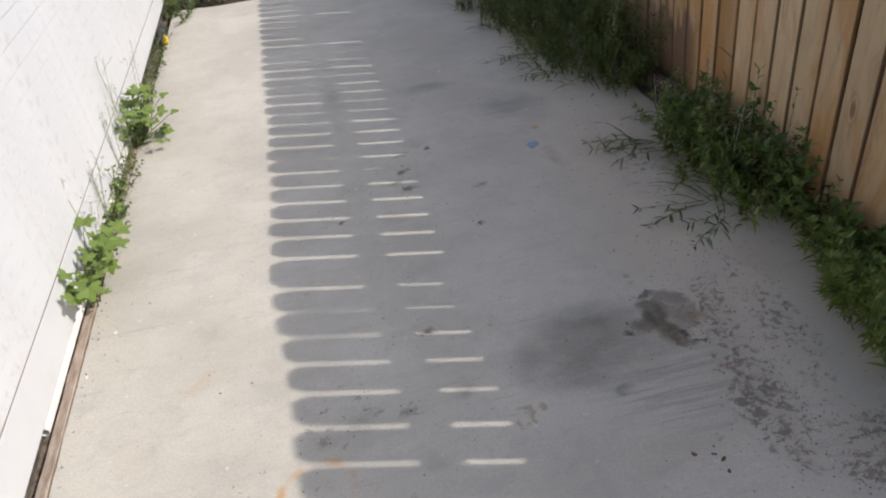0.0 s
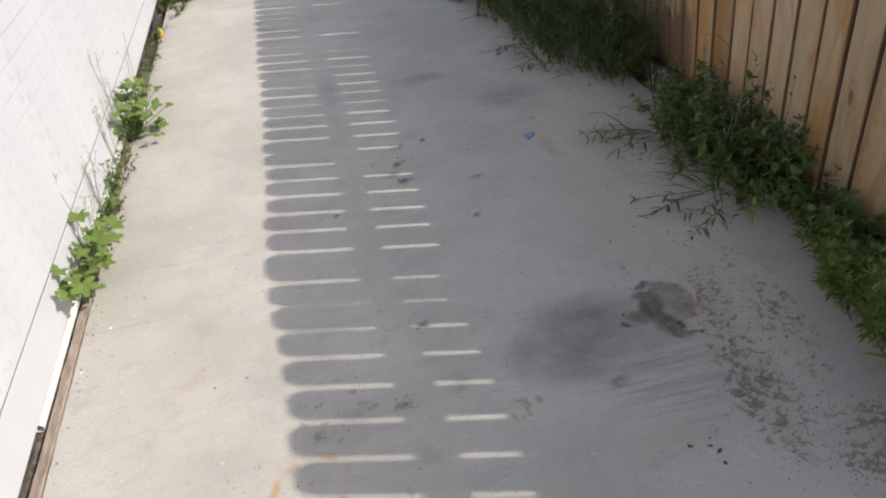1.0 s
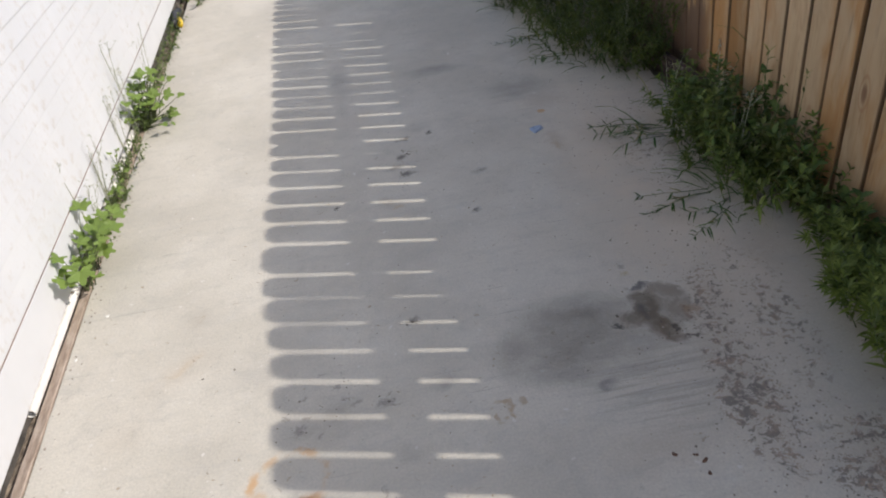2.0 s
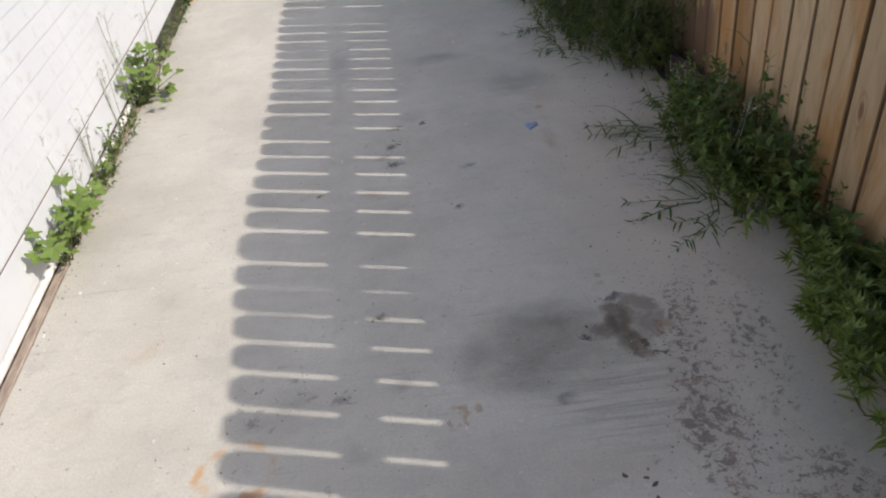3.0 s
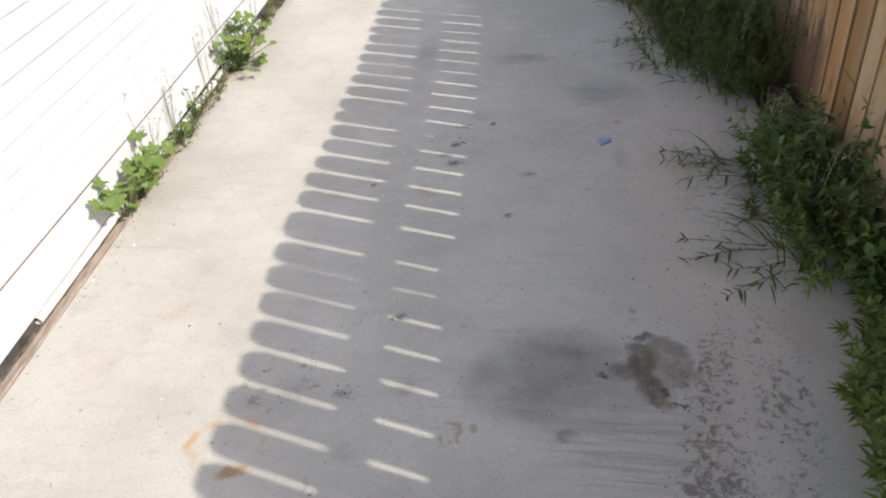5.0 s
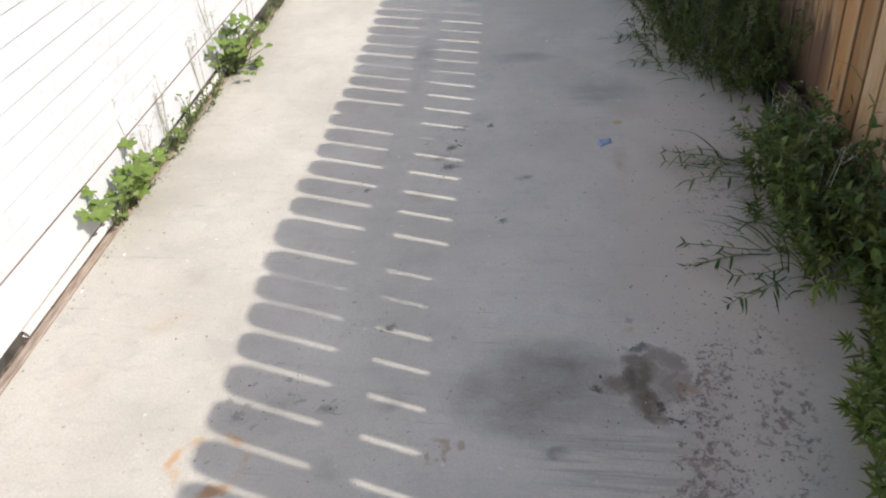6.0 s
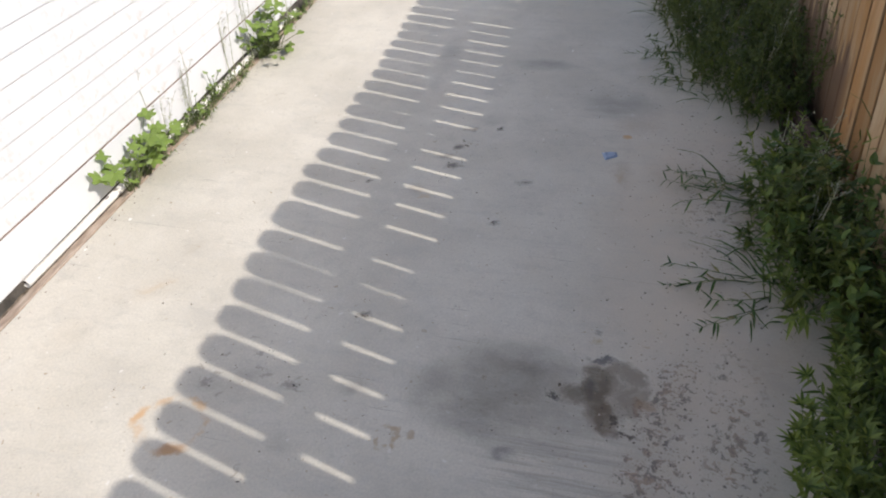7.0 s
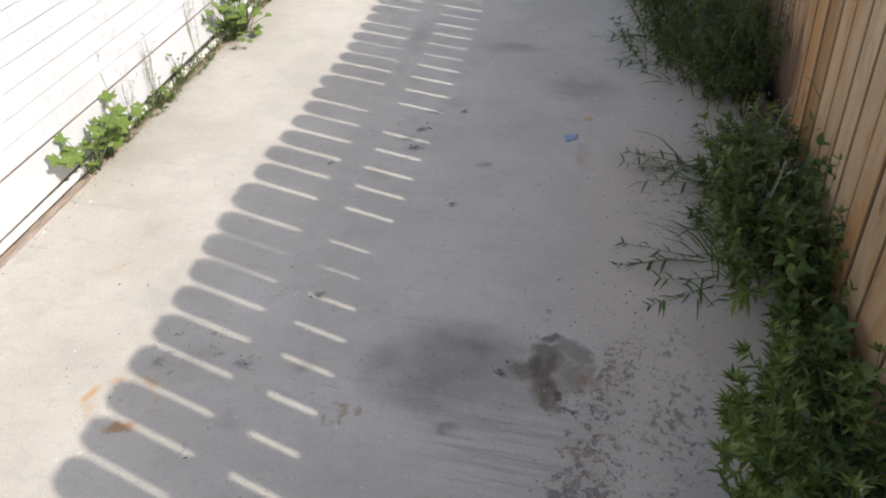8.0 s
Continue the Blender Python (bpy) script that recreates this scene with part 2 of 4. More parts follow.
    # grime beside the weeds
    edge = m.span(m.add("ShaderNodeSeparateXYZ", Vector=q).outputs[0], 1.60, 1.95)
    c = m.mix(m.math("MULTIPLY", edge, 0.35), c, (0.20, 0.17, 0.14))
    relief = m.math("ADD", m.math("MULTIPLY", m.noise(p, 90.0, 5, 0.65), 0.5), m.math("MULTIPLY", m.noise(p, 6.0, 3), 0.6))
    relief = m.math("SUBTRACT", relief, m.math("MULTIPLY", m.math("ADD", holes, m.math("MULTIPLY", chips, 0.5)), 0.9))
    m.bump(relief, 0.45, 0.006)
    return m.color(c)


def simple(name, dark, light, scale=20.0, rough=0.8, bump=0.3, stretch=(1, 1, 1), per="none", distance=0.003, swing=0.35):
    """A surface with variation at two scales; per: 'object' or 'island' shifts each piece's tone."""
    m = Nodes(name, rough)
    p = m.scaled(m.coords(), stretch)
    c = m.mix(m.span(m.noise(p, scale, 5, 0.6), 0.3, 0.7), dark, light)
    c = m.mix(m.span(m.noise(p, scale * 7, 3, 0.6), 0.45, 0.75, 0, 0.3), c, tuple(v * 0.6 for v in dark))
    if per != "none":
        rnd = m.add("ShaderNodeObjectInfo").outputs["Random"] if per == "object" else m.add("ShaderNodeNewGeometry").outputs["Random Per Island"]
        hsv = m.add("ShaderNodeHueSaturation", Color=c, Value=m.span(rnd, 0, 1, 1 - swing, 1 + swing, False))
        hsv.inputs["Hue"].default_value = 0.5
        c = hsv.outputs[0]
    m.bump(m.noise(p, scale * 3, 4), bump, distance)
    return m.color(c)


def leaf_material(name, deep, fresh, dry=(0.30, 0.24, 0.08), dryness=0.05):
    m = Nodes(name, 0.5)
    rnd = m.add("ShaderNodeNewGeometry").outputs["Random Per Island"]
    p = m.coords()
    c = m.mix(rnd, deep, fresh)
    c = m.mix(m.span(m.noise(p, 60.0, 3), 0.5, 0.8, 0, 0.5), c, tuple(v * 0.6 for v in deep))
    c = m.mix(m.span(m.math("FRACT", m.math("MULTIPLY", rnd, 17.3)), 1 - dryness, 1 - dryness + 0.01), c, dry)
    m.bsdf.inputs["Specular IOR Level"].default_value = 0.35
    m.color(c)
    glow = m.add("ShaderNodeBsdfTranslucent", Color=m.mix(0.5, c, (fresh[0] * 1.3, fresh[1] * 1.3, fresh[2] * 0.6)))
    both = m.add("ShaderNodeMixShader")
    both.inputs[0].default_value = 0.3
    m.tree.links.new(m.bsdf.outputs[0], both.inputs[1])
    m.tree.links.new(glow.outputs[0], both.inputs[2])
    m.tree.links.new(both.outputs[0], m.tree.nodes["Material Output"].inputs["Surface"])
    return m.mat


def picket_wood():
    m = Nodes("fence_wood", 0.72)
    rnd = m.add("ShaderNodeObjectInfo").outputs["Random"]
    p = m.coords()
    shift = m.add("ShaderNodeCombineXYZ", X=m.math("MULTIPLY", rnd, 37.0), Y=m.math("MULTIPLY", rnd, 91.0), Z=m.math("MULTIPLY", rnd, 53.0)).outputs[0]
    p = m.vec("ADD", p, shift)
    bend = m.vec("SCALE", m.noise(p, 2.6, 3, 0.5, "Color"))
    bend.node.inputs["Scale"].default_value = 0.22
    g = m.scaled(m.vec("ADD", p, bend), (11, 11, 0.55))
    soft = m.scaled(m.vec("ADD", p, bend), (5.5, 5.5, 0.75))
    lift = m.math("MULTIPLY", m.math("SUBTRACT", m.math("FRACT", m.math("MULTIPLY", rnd, 5.3)), 0.5), 0.30)
    c = m.mix(m.span(m.math("ADD", m.noise(soft, 1.2, 4, 0.6), lift), 0.34, 0.66), (0.41, 0.215, 0.078), (0.49, 0.365, 0.235))
    c = m.mix(m.span(m.noise(g, 1.3, 4, 0.6), 0.48, 0.70, 0, 0.45), c, (0.25, 0.145, 0.068))
    c = m.mix(m.span(m.noise(m.scaled(p, (90, 90, 3.0)), 1.5, 3), 0.5, 0.75, 0, 0.28), c, (0.20, 0.12, 0.06))
    c = m.mix(m.span(m.noise(m.scaled(p, (9, 9, 1.3)), 1.0, 4, 0.65), 0.54, 0.72, 0, 0.6), c, (0.56, 0.445, 0.30))
    c = m.mix(m.span(m.noise(m.scaled(p, (13, 13, 1.6)), 1.0, 5, 0.7), 0.58, 0.74, 0, 0.65), c, (0.15, 0.11, 0.078))
    knot = m.add("ShaderNodeTexVoronoi", Vector=m.scaled(p, (1.0, 6.2, 2.2)), Scale=1.0)
    c = m.mix(m.span(knot.outputs["Distance"], 0.11, 0.04, 0, 0.8), c, (0.17, 0.08, 0.04))
    ring = m.span(m.math("ABSOLUTE", m.math("SUBTRACT", knot.outputs["Distance"], 0.14)), 0.035, 0.0, 0, 0.4)
    c = m.mix(ring, c, (0.30, 0.13, 0.055))
    tint = m.mix(m.math("FRACT", m.math("MULTIPLY", rnd, 7.7)), (0.74, 0.72, 0.69), (1.06, 1.03, 0.98))
    c = m.mix(1.0, c, tint, "MULTIPLY")
    # dark rims along the sawn edges paint in the shade of the joints
    across = m.add("ShaderNodeSeparateXYZ", Vector=m.coords("Generated")).outputs[1]
    edge = m.math("ADD", m.math("ABSOLUTE", m.math("SUBTRACT", across, 0.5)), m.math("MULTIPLY", m.noise(m.scaled(p, (6, 6, 2.5)), 1.0, 3), 0.05))
    c = m.mix(m.span(edge, 0.478, 0.508, 0, 0.62), c, (0.120, 0.072, 0.042))
    # darker brown lower boards behind the far weeds, with a ragged upper rim
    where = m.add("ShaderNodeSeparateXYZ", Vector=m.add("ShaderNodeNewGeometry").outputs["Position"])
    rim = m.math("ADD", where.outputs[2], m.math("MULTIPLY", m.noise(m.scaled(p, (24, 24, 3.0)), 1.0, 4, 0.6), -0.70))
    dark_foot = m.math("MULTIPLY", m.span(rim, 0.16, 0.05), m.span(where.outputs[1], 2.86, 3.02))
    c = m.mix(m.math("MULTIPLY", dark_foot, 0.85), c, (0.105, 0.062, 0.042))
    m.bump(m.noise(m.scaled(p, (70, 70, 2.5)), 1.5, 4), 0.35, 0.003)
    return m.color(c)


def painted_wall():
    m = Nodes("white_siding", 0.55)
    p = m.coords()
    c = m.mix(m.span(m.noise(p, 3.0, 4), 0.3, 0.7), (0.595, 0.600, 0.615), (0.635, 0.640, 0.655))
    c = m.mix(m.span(m.noise(m.scaled(p, (3, 3, 14)), 2.2, 5, 0.7), 0.62, 0.85, 0, 0.07), c, (0.57, 0.555, 0.53))
    z = m.add("ShaderNodeSeparateXYZ", Vector=p).outputs[2]
    splash = m.math("MULTIPLY", m.span(z, 0.12, 0.02), m.span(m.noise(p, 26.0, 4, 0.7), 0.5, 0.68))
    c = m.mix(m.math("MULTIPLY", splash, 0.35), c, (0.45, 0.38, 0.30))
    m.bump(m.noise(m.scaled(p, (40, 4, 90)), 1.0, 4), 0.12, 0.002)
    return m.color(c)


CONCRETE = concrete()
WALL_PAINT = painted_wall()
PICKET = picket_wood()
RAIL_WOOD = simple("rail_wood", (0.22, 0.13, 0.06), (0.38, 0.24, 0.12), 6, 0.8, 0.3, (3, 0.4, 3))
SOIL = simple("soil", (0.060, 0.045, 0.034), (0.17, 0.13, 0.095), 9, 0.95, 0.9, distance=0.02)
TRENCH = simple("dry_soil", (0.10, 0.075, 0.055), (0.30, 0.24, 0.18), 30, 0.95, 0.8, distance=0.01)
# near-black, so the gaps between pickets carry shade in their colour
GAP_SHADE = simple("gap_shade_board", (0.010, 0.008, 0.007), (0.030, 0.024, 0.020), 8, 0.9, 0.4)
ROT = simple("rotten_fruit", (0.09, 0.045, 0.03), (0.20, 0.11, 0.07), 40, 0.8, 0.4)
EDGE_WOOD = simple("weathered_board", (0.25, 0.185, 0.14), (0.45, 0.365, 0.295), 9, 0.9, 0.5, (4, 1.0, 4))
DARK_WOOD = simple("rotten_board", (0.035, 0.022, 0.02), (0.10, 0.062, 0.052), 7, 0.9, 0.6, (6, 0.8, 6))
PVC = simple("pvc", (0.70, 0.67, 0.63), (0.82, 0.80, 0.77), 12, 0.45, 0.1)
BROWN_TRIM = simple("brown_strip", (0.13, 0.085, 0.065), (0.24, 0.17, 0.135), 12, 0.8, 0.3, (1, 0.3, 1))
SHADED_FOUNDATION = simple("foundation", (0.05, 0.045, 0.04), (0.13, 0.115, 0.10), 12, 0.95, 0.6, distance=0.01)
MALLOW = leaf_material("broad_leaf", (0.075, 0.135, 0.030), (0.25, 0.34, 0.085))
HERB = leaf_material("herb_leaf", (0.065, 0.105, 0.035), (0.19, 0.24, 0.09))
LANCE = leaf_material("lance_leaf", (0.035, 0.064, 0.016), (0.205, 0.265, 0.062), dryness=0.02)
BROAD = leaf_material("oval_leaf", (0.055, 0.098, 0.028), (0.165, 0.240, 0.070), dryness=0.03)
STRAW = leaf_material("straw_blade", (0.20, 0.21, 0.10), (0.38, 0.37, 0.20), (0.36, 0.30, 0.16), 0.2)
FERNY = leaf_material("ferny_leaf", (0.034, 0.054, 0.013), (0.135, 0.165, 0.038), (0.20, 0.17, 0.07), 0.05)
BLADE = leaf_material("grass_blade", (0.035, 0.075, 0.022), (0.10, 0.16, 0.05), (0.24, 0.20, 0.09), 0.12)
STEM = simple("green_stem", (0.06, 0.09, 0.03), (0.14, 0.17, 0.06), 30, 0.6, 0.2)
DRY_STEM = simple("dry_stem", (0.26, 0.27, 0.18), (0.44, 0.44, 0.33), 30, 0.8, 0.2)
LITTER = simple("leaf_litter", (0.07, 0.06, 0.05), (0.19, 0.155, 0.12), 40, 0.9, 0.3, per="island")
STONE = simple("grit", (0.16, 0.13, 0.11), (0.42, 0.37, 0.32), 60, 0.9, 0.4, per="island")
BLUE = simple("blue_plastic", (0.20, 0.26, 0.37), (0.30, 0.36, 0.47), 50, 0.6, 0.2)
BLACK = simple("black_rubber", (0.012, 0.012, 0.014), (0.05, 0.05, 0.055), 30, 0.6, 0.3)
YELLOW = simple("yellow_plastic", (0.60, 0.40, 0.02), (0.75, 0.55, 0.05), 30, 0.5, 0.2)
WHITE = simple("white_chip", (0.6, 0.58, 0.54), (0.8, 0.78, 0.74), 60, 0.7, 0.3)


# ---- mesh helpers ----
def mesh_of(name, verts, faces, material, smooth=False):
    me = bpy.data.meshes.new(name)
    me.from_pydata([tuple(v) for v in verts], [], faces)
    me.materials.append(material)
    if smooth:
        me.polygons.foreach_set("use_smooth", [True] * len(me.polygons))
    me.update()
    return me


def bm_mesh(name, bm, material):
    me = bpy.data.meshes.new(name)
    bm.to_mesh(me)
    bm.free()
    me.materials.append(material)
    return me


def box_bm(a, b, bevel=0.0):
    bm = bmesh.new()
    bmesh.ops.create_cube(bm, size=1)
    for v in bm.verts:
        v.co = [(a[i] + b[i]) / 2 + v.co[i] * (b[i] - a[i]) for i in range(3)]
    if bevel:
        bmesh.ops.bevel(bm, geom=bm.edges[:], offset=bevel, segments=2, affect="EDGES", profile=0.6)
    return bm


def under(ob, parent):
    ob.parent = parent
    return ob


def part(name, data, parent, label=""):
    return tagged(under(new(name, data), parent), label)


def tube(V, F, pts, r0, r1, sides=5):
    """A tapered tube along pts, added to the lists V and F."""
    base, n = len(V), len(pts)
    for i, p in enumerate(pts):
        p = Vector(p)
        d = (Vector(pts[min(i + 1, n - 1)]) - Vector(pts[max(i - 1, 0)])).normalized()
        a = d.orthogonal().normalized()
        b = d.cross(a)
        r = r0 + (r1 - r0) * i / (n - 1)
        for k in range(sides):
            t = 2 * math.pi * k / sides
            V.append(p + (a * math.cos(t) + b * math.sin(t)) * r)
    for i in range(n - 1):
        for k in range(sides):
            k2 = (k + 1) % sides
            F.append((base + i * sides + k, base + i * sides + k2, base + (i + 1) * sides + k2, base + (i + 1) * sides + k))
    F.append(tuple(base + k for k in reversed(range(sides))))
    F.append(tuple(base + (n - 1) * sides + k for k in range(sides)))


def lance_leaf(V, F, at, way, up, length, width, rng, droop=0.5, fold=0.25, steps=4):
    """A pointed leaf, folded along its midrib and drooping to its tip."""
    way = way.normalized()
    side = way.cross(up)
    side = side.normalized() if side.length > 1e-4 else way.orthogonal().normalized()
    nor = side.cross(way).normalized()
    base = len(V)
    twist = rng.uniform(-0.3, 0.3)
    for i in range(steps + 1):
        t = i / steps
        w = width * 0.5 * max(0.04, math.sin(math.pi * min(1, 0.12 + 0.88 * t) ** 0.8))
        if i == steps:
            w = width * 0.02
        c = at + way * (length * t) - Vector((0, 0, 1)) * (droop * length * t * t * 0.6) + nor * (0.02 * length)
        s = (side + nor * twist * t).normalized()
        V += [c - s * w + nor * w * fold, c, c + s * w + nor * w * fold]
    for i in range(steps):
        a = base + 3 * i
        F += [(a, a + 1, a + 4, a + 3), (a + 1, a + 2, a + 5, a + 4)]


def lobed_leaf(V, F, at, way, up, size, lobes, rng, depth=0.3):
    """A broad leaf with rounded, toothed lobes round its stalk, slightly cupped."""
    way = way.normalized()
    side = way.cross(up)
    side = side.normalized() if side.length > 1e-4 else way.orthogonal().normalized()
    nor = side.cross(way).normalized()
    base = len(V)
    V.append(at + nor * (-0.05 * size))
    n = lobes * 6
    wave = rng.uniform(0, 6)
    for i in range(n + 1):
        t = -2.55 + 5.1 * i / n
        k = i / n * lobes
        r = size * (1 - depth * abs(math.cos(math.pi * k)) ** 1.5) * (1 - 0.10 * (i % 2)) * (0.78 + 0.22 * math.cos(t * 0.7))
        h = size * (0.10 * math.sin(3 * t + wave) + 0.12 * (r / size) ** 2)
        V.append(at + way * (r * math.cos(t) + 0.15 * size) + side * (r * math.sin(t)) + nor * h)
    for i in range(n):
        F.append((base, base + 1 + i, base + 2 + i))


def arc(base, azim, lean, length, rng, steps=6, rise=0.5):
    """Points of a stem that starts leaning and bends towards the light or the ground."""
    pts, p = [Vector(base)], Vector(base)
    e = lean
    for i in range(steps):
        e += rise / steps + rng.uniform(-0.08, 0.08)
        azim += rng.uniform(-0.18, 0.18)
        p = p + Vector((math.cos(azim) * math.cos(e), math.sin(azim) * math.cos(e), math.sin(e))) * (length / steps)
        p.z = max(p.z, 0.006)
        pts.append(p.copy())
    return pts


def along(pts, t):
    f = t * (len(pts) - 1)
    i = min(int(f), len(pts) - 2)
    return pts[i].lerp(pts[i + 1], f - i), (pts[i + 1] - pts[i]).normalized()


def weed(name, base, seed, stems, height, leaf, width, per_stem, material, label, spread=0.06, lean=(0.7, 1.4), rise=0.2, start=0.15, droop=0.5,
         category="weed", group="", azims=(0, 2 * math.pi), tip=5, stem_mat=None, radius=0.0022, twigs=0):
    """A leafy weed: one part for its stems, one for its leaves."""
    rng = random.Random(seed)
    top = tagged(new(name), label, category, group)
    top.location = base
    for s in range(stems):
        SV, SF, LV, LF = [], [], [], []
        az = rng.uniform(*azims)
        off = Vector((rng.gauss(0, spread), rng.gauss(0, spread), 0))
        length = height * rng.uniform(0.6, 1.15)
        runs = [(arc(off, az, rng.uniform(*lean), length, rng, rise=rise), per_stem, radius)]
        for k in range(twigs):
            at, _ = along(runs[0][0], rng.uniform(0.3, 0.8))
            runs.append((arc(at, az + rng.choice((-1, 1)) * rng.uniform(0.5, 1.3), rng.uniform(0.3, 1.0), length * rng.uniform(0.25, 0.45), rng, steps=4), per_stem // 2, radius * 0.6))
        for pts, count, rad in runs:
            tube(SV, SF, pts, rad, rad * 0.4, 4)
            turn = rng.uniform(0, 6.28)
            for i in range(count):
                t = start + (1 - start) * (i + rng.random() * 0.6) / count
                at, d = along(pts, min(t, 0.999))
                turn += 2.4 + rng.uniform(-0.4, 0.4)
                a = d.orthogonal().normalized()
                out = (a * math.cos(turn) + d.cross(a) * math.sin(turn))
                way = (out + d * rng.uniform(0.3, 1.0) + Vector((0, 0, 0.15))).normalized()
                size = leaf * rng.uniform(0.6, 1.2) * (1 - 0.35 * t)
                lance_leaf(LV, LF, at, way, Vector((0, 0, 1)), size, width * size / leaf, rng, droop * rng.uniform(0.4, 1.3))
            for i in range(tip):
                at, d = pts[-1], (pts[-1] - pts[-2]).normalized()
                a = d.orthogonal().normalized()
                t = 6.28 * i / tip + turn
                lance_leaf(LV, LF, at, a * math.cos(t) + d.cross(a) * math.sin(t) + d * rng.uniform(0.5, 1.1), Vector((0, 0, 1)), leaf * rng.uniform(0.5, 0.8), width * 0.65, rng, 0.2)
        for v in LV:
            v.z = max(v.z, 0.002)
        stem = part("stem", mesh_of("stem", SV, SF, stem_mat or STEM, True), top)
        tagged(part("foliage", mesh_of("foliage", LV, LF, material), stem), kind="stuff")
    return top


def grass(name, base, seed, blades, length, width, label, lean=(0.2, 1.2), azims=(0, 6.28), spread=0.03, group="", droop=1.0, material=None):
    """A tuft of long bent blades, each a part of its own."""
    rng = random.Random(seed)
    top = tagged(new(name), label, "grass", group)
    top.location = base
    for i in range(blades):
        V, F = [], []
        az, e = rng.uniform(*azims), rng.uniform(*lean)
        p = Vector((rng.gauss(0, spread), rng.gauss(0, spread), 0.0))
        ln, w = length * rng.uniform(0.35, 1.15), width * rng.uniform(0.6, 1.2)
        n = 7
        for k in range(n + 1):
            t = k / n
            side = Vector((-math.sin(az), math.cos(az), 0.35 * math.sin(9 * t + i)))
            V += [p - side * w * 0.5 * (1 - t ** 2.5) + Vector((0, 0, 0.001)), p + side * w * 0.5 * (1 - t ** 2.5)]
            e -= droop * rng.uniform(-0.1, 0.55) * (0.4 + t)
            az += rng.uniform(-0.3, 0.3)
            p = p + Vector((math.cos(az) * math.cos(e), math.sin(az) * math.cos(e), math.sin(e))) * ln / n
            p.z = max(p.z, 0.004 + 0.003 * rng.random())
        for k in range(n):
            F.append((2 * k, 2 * k + 1, 2 * k + 3, 2 * k + 2))
        part("blade", mesh_of("blade", V, F, material or BLADE), top)
    return top


# ---- the line of the house ----
TURN = 0.0205                                   # the wall swings away from the fence by this much a metre
HOUSE = Matrix.Translation((0, 1.4, 0)) @ Matrix.Rotation(math.atan(TURN), 4, "Z") @ Matrix.Translation((0, -1.4, 0))


def by_wall(x, y, z=0.0):
    """A place given along the wall, in the world."""
    return tuple(HOUSE @ Vector((x, y, z)))


# ---- ground and slab ----
def ground():
    n = 90
    V, F = [], []
    xs = [-60, -20, -6] + [-2 + 0.08 * i for i in range(n)] + [8, 20, 60]
    ys = [-60, -20, -6] + [-1 + 0.09 * i for i in range(n)] + [10, 20, 80]
    for y in ys:
        for x in xs:
            V.append((x, y, -0.035 + 0.02 * noise.noise((x * 2.3, y * 2.3, 0)) + 0.012 * noise.noise((x * 8, y * 8, 3))))
    w = len(xs)
    for j in range(len(ys) - 1):
        for i in range(w - 1):
            F.append((j * w + i, j * w + i + 1, (j + 1) * w + i + 1, (j + 1) * w + i))
    tagged(new("ground", mesh_of("ground", V, F, SOIL, True)), "dark bare soil with litter beside the concrete", "ground", kind="structure")


def driveway():
    """The concrete slab, with crumbled side and end."""
    rng = random.Random(5)
    side = [(1.97 + 0.05 * noise.noise((y * 1.3, 0, 0)) + 0.02 * noise.noise((y * 7, 4, 0)) - 0.04 * math.exp(-((y - 3.15) / 0.22) ** 2), y) for y in [-4 + 0.06 * i for i in range(167)]]
    end = [(x, 6.0 + 0.05 * noise.noise((x * 3, 7, 0))) for x in [1.95 - 0.06 * i for i in range(47)]]
    left = [(by_wall(-0.7965 + 0.0025 * noise.noise((y * 9, 3, 0)) + 0.002 * noise.noise((y * 31, 8, 0)), y)[0], y) for y in [6.0 - 0.05 * i for i in range(201)]]
    rim = side + end + left
    bm = bmesh.new()
    f = bm.faces.new([bm.verts.new((x, y, 0)) for x, y in rim])
    if f.normal.z < 0:
        f.normal_flip()
    out = bmesh.ops.extrude_face_region(bm, geom=[f])
    for v in (g for g in out["geom"] if isinstance(g, bmesh.types.BMVert)):
        v.co.z -= 0.10
    bmesh.ops.recalc_face_normals(bm, faces=bm.faces[:])
    tagged(new("driveway", bm_mesh("driveway", bm, CONCRETE)), "pale stained concrete driveway with oil and rust marks", "driveway", kind="structure")


ground()
driveway()

# ---- house wall ----
WALL_X = -0.838                                 # the face of the skirting board
wall = tagged(new("wall_west", bm_mesh("wall_west", box_bm((WALL_X - 0.22, -4.0, -0.10), (WALL_X - 0.034, 9.0, 2.75)), WALL_PAINT)), "white lap-sided house wall in full sun", "wall", kind="structure")
wall.matrix_world = HOUSE


def rising(bm):
    """The skirting's lower edge climbs a little along the wall."""
    for v in bm.verts:
        if v.co.z < 0.15:
            v.co.z += 0.011 * (v.co.y - 1.9)
    return bm


# a dark strip whose colour stands in for shade under the skirting
part("foundation", bm_mesh("foundation", box_bm((WALL_X - 0.033, -4, -0.10), (WALL_X - 0.029, 9, 0.14)), SHADED_FOUNDATION), wall, "dark strip painting the shade in the gap under the skirting")
part("skirt_board", bm_mesh("skirt_board", rising(box_bm((WALL_X - 0.028, -4, 0.058), (WALL_X + 0.004, 9, 0.231), 0.003)), WALL_PAINT), wall, "smooth white skirting board")
part("trim_strip", bm_mesh("trim_strip", box_bm((WALL_X - 0.028, -4, 0.232), (WALL_X + 0.001, 9, 0.2385), 0.001), BROWN_TRIM), wall, "thin brown stained joint above the skirting")


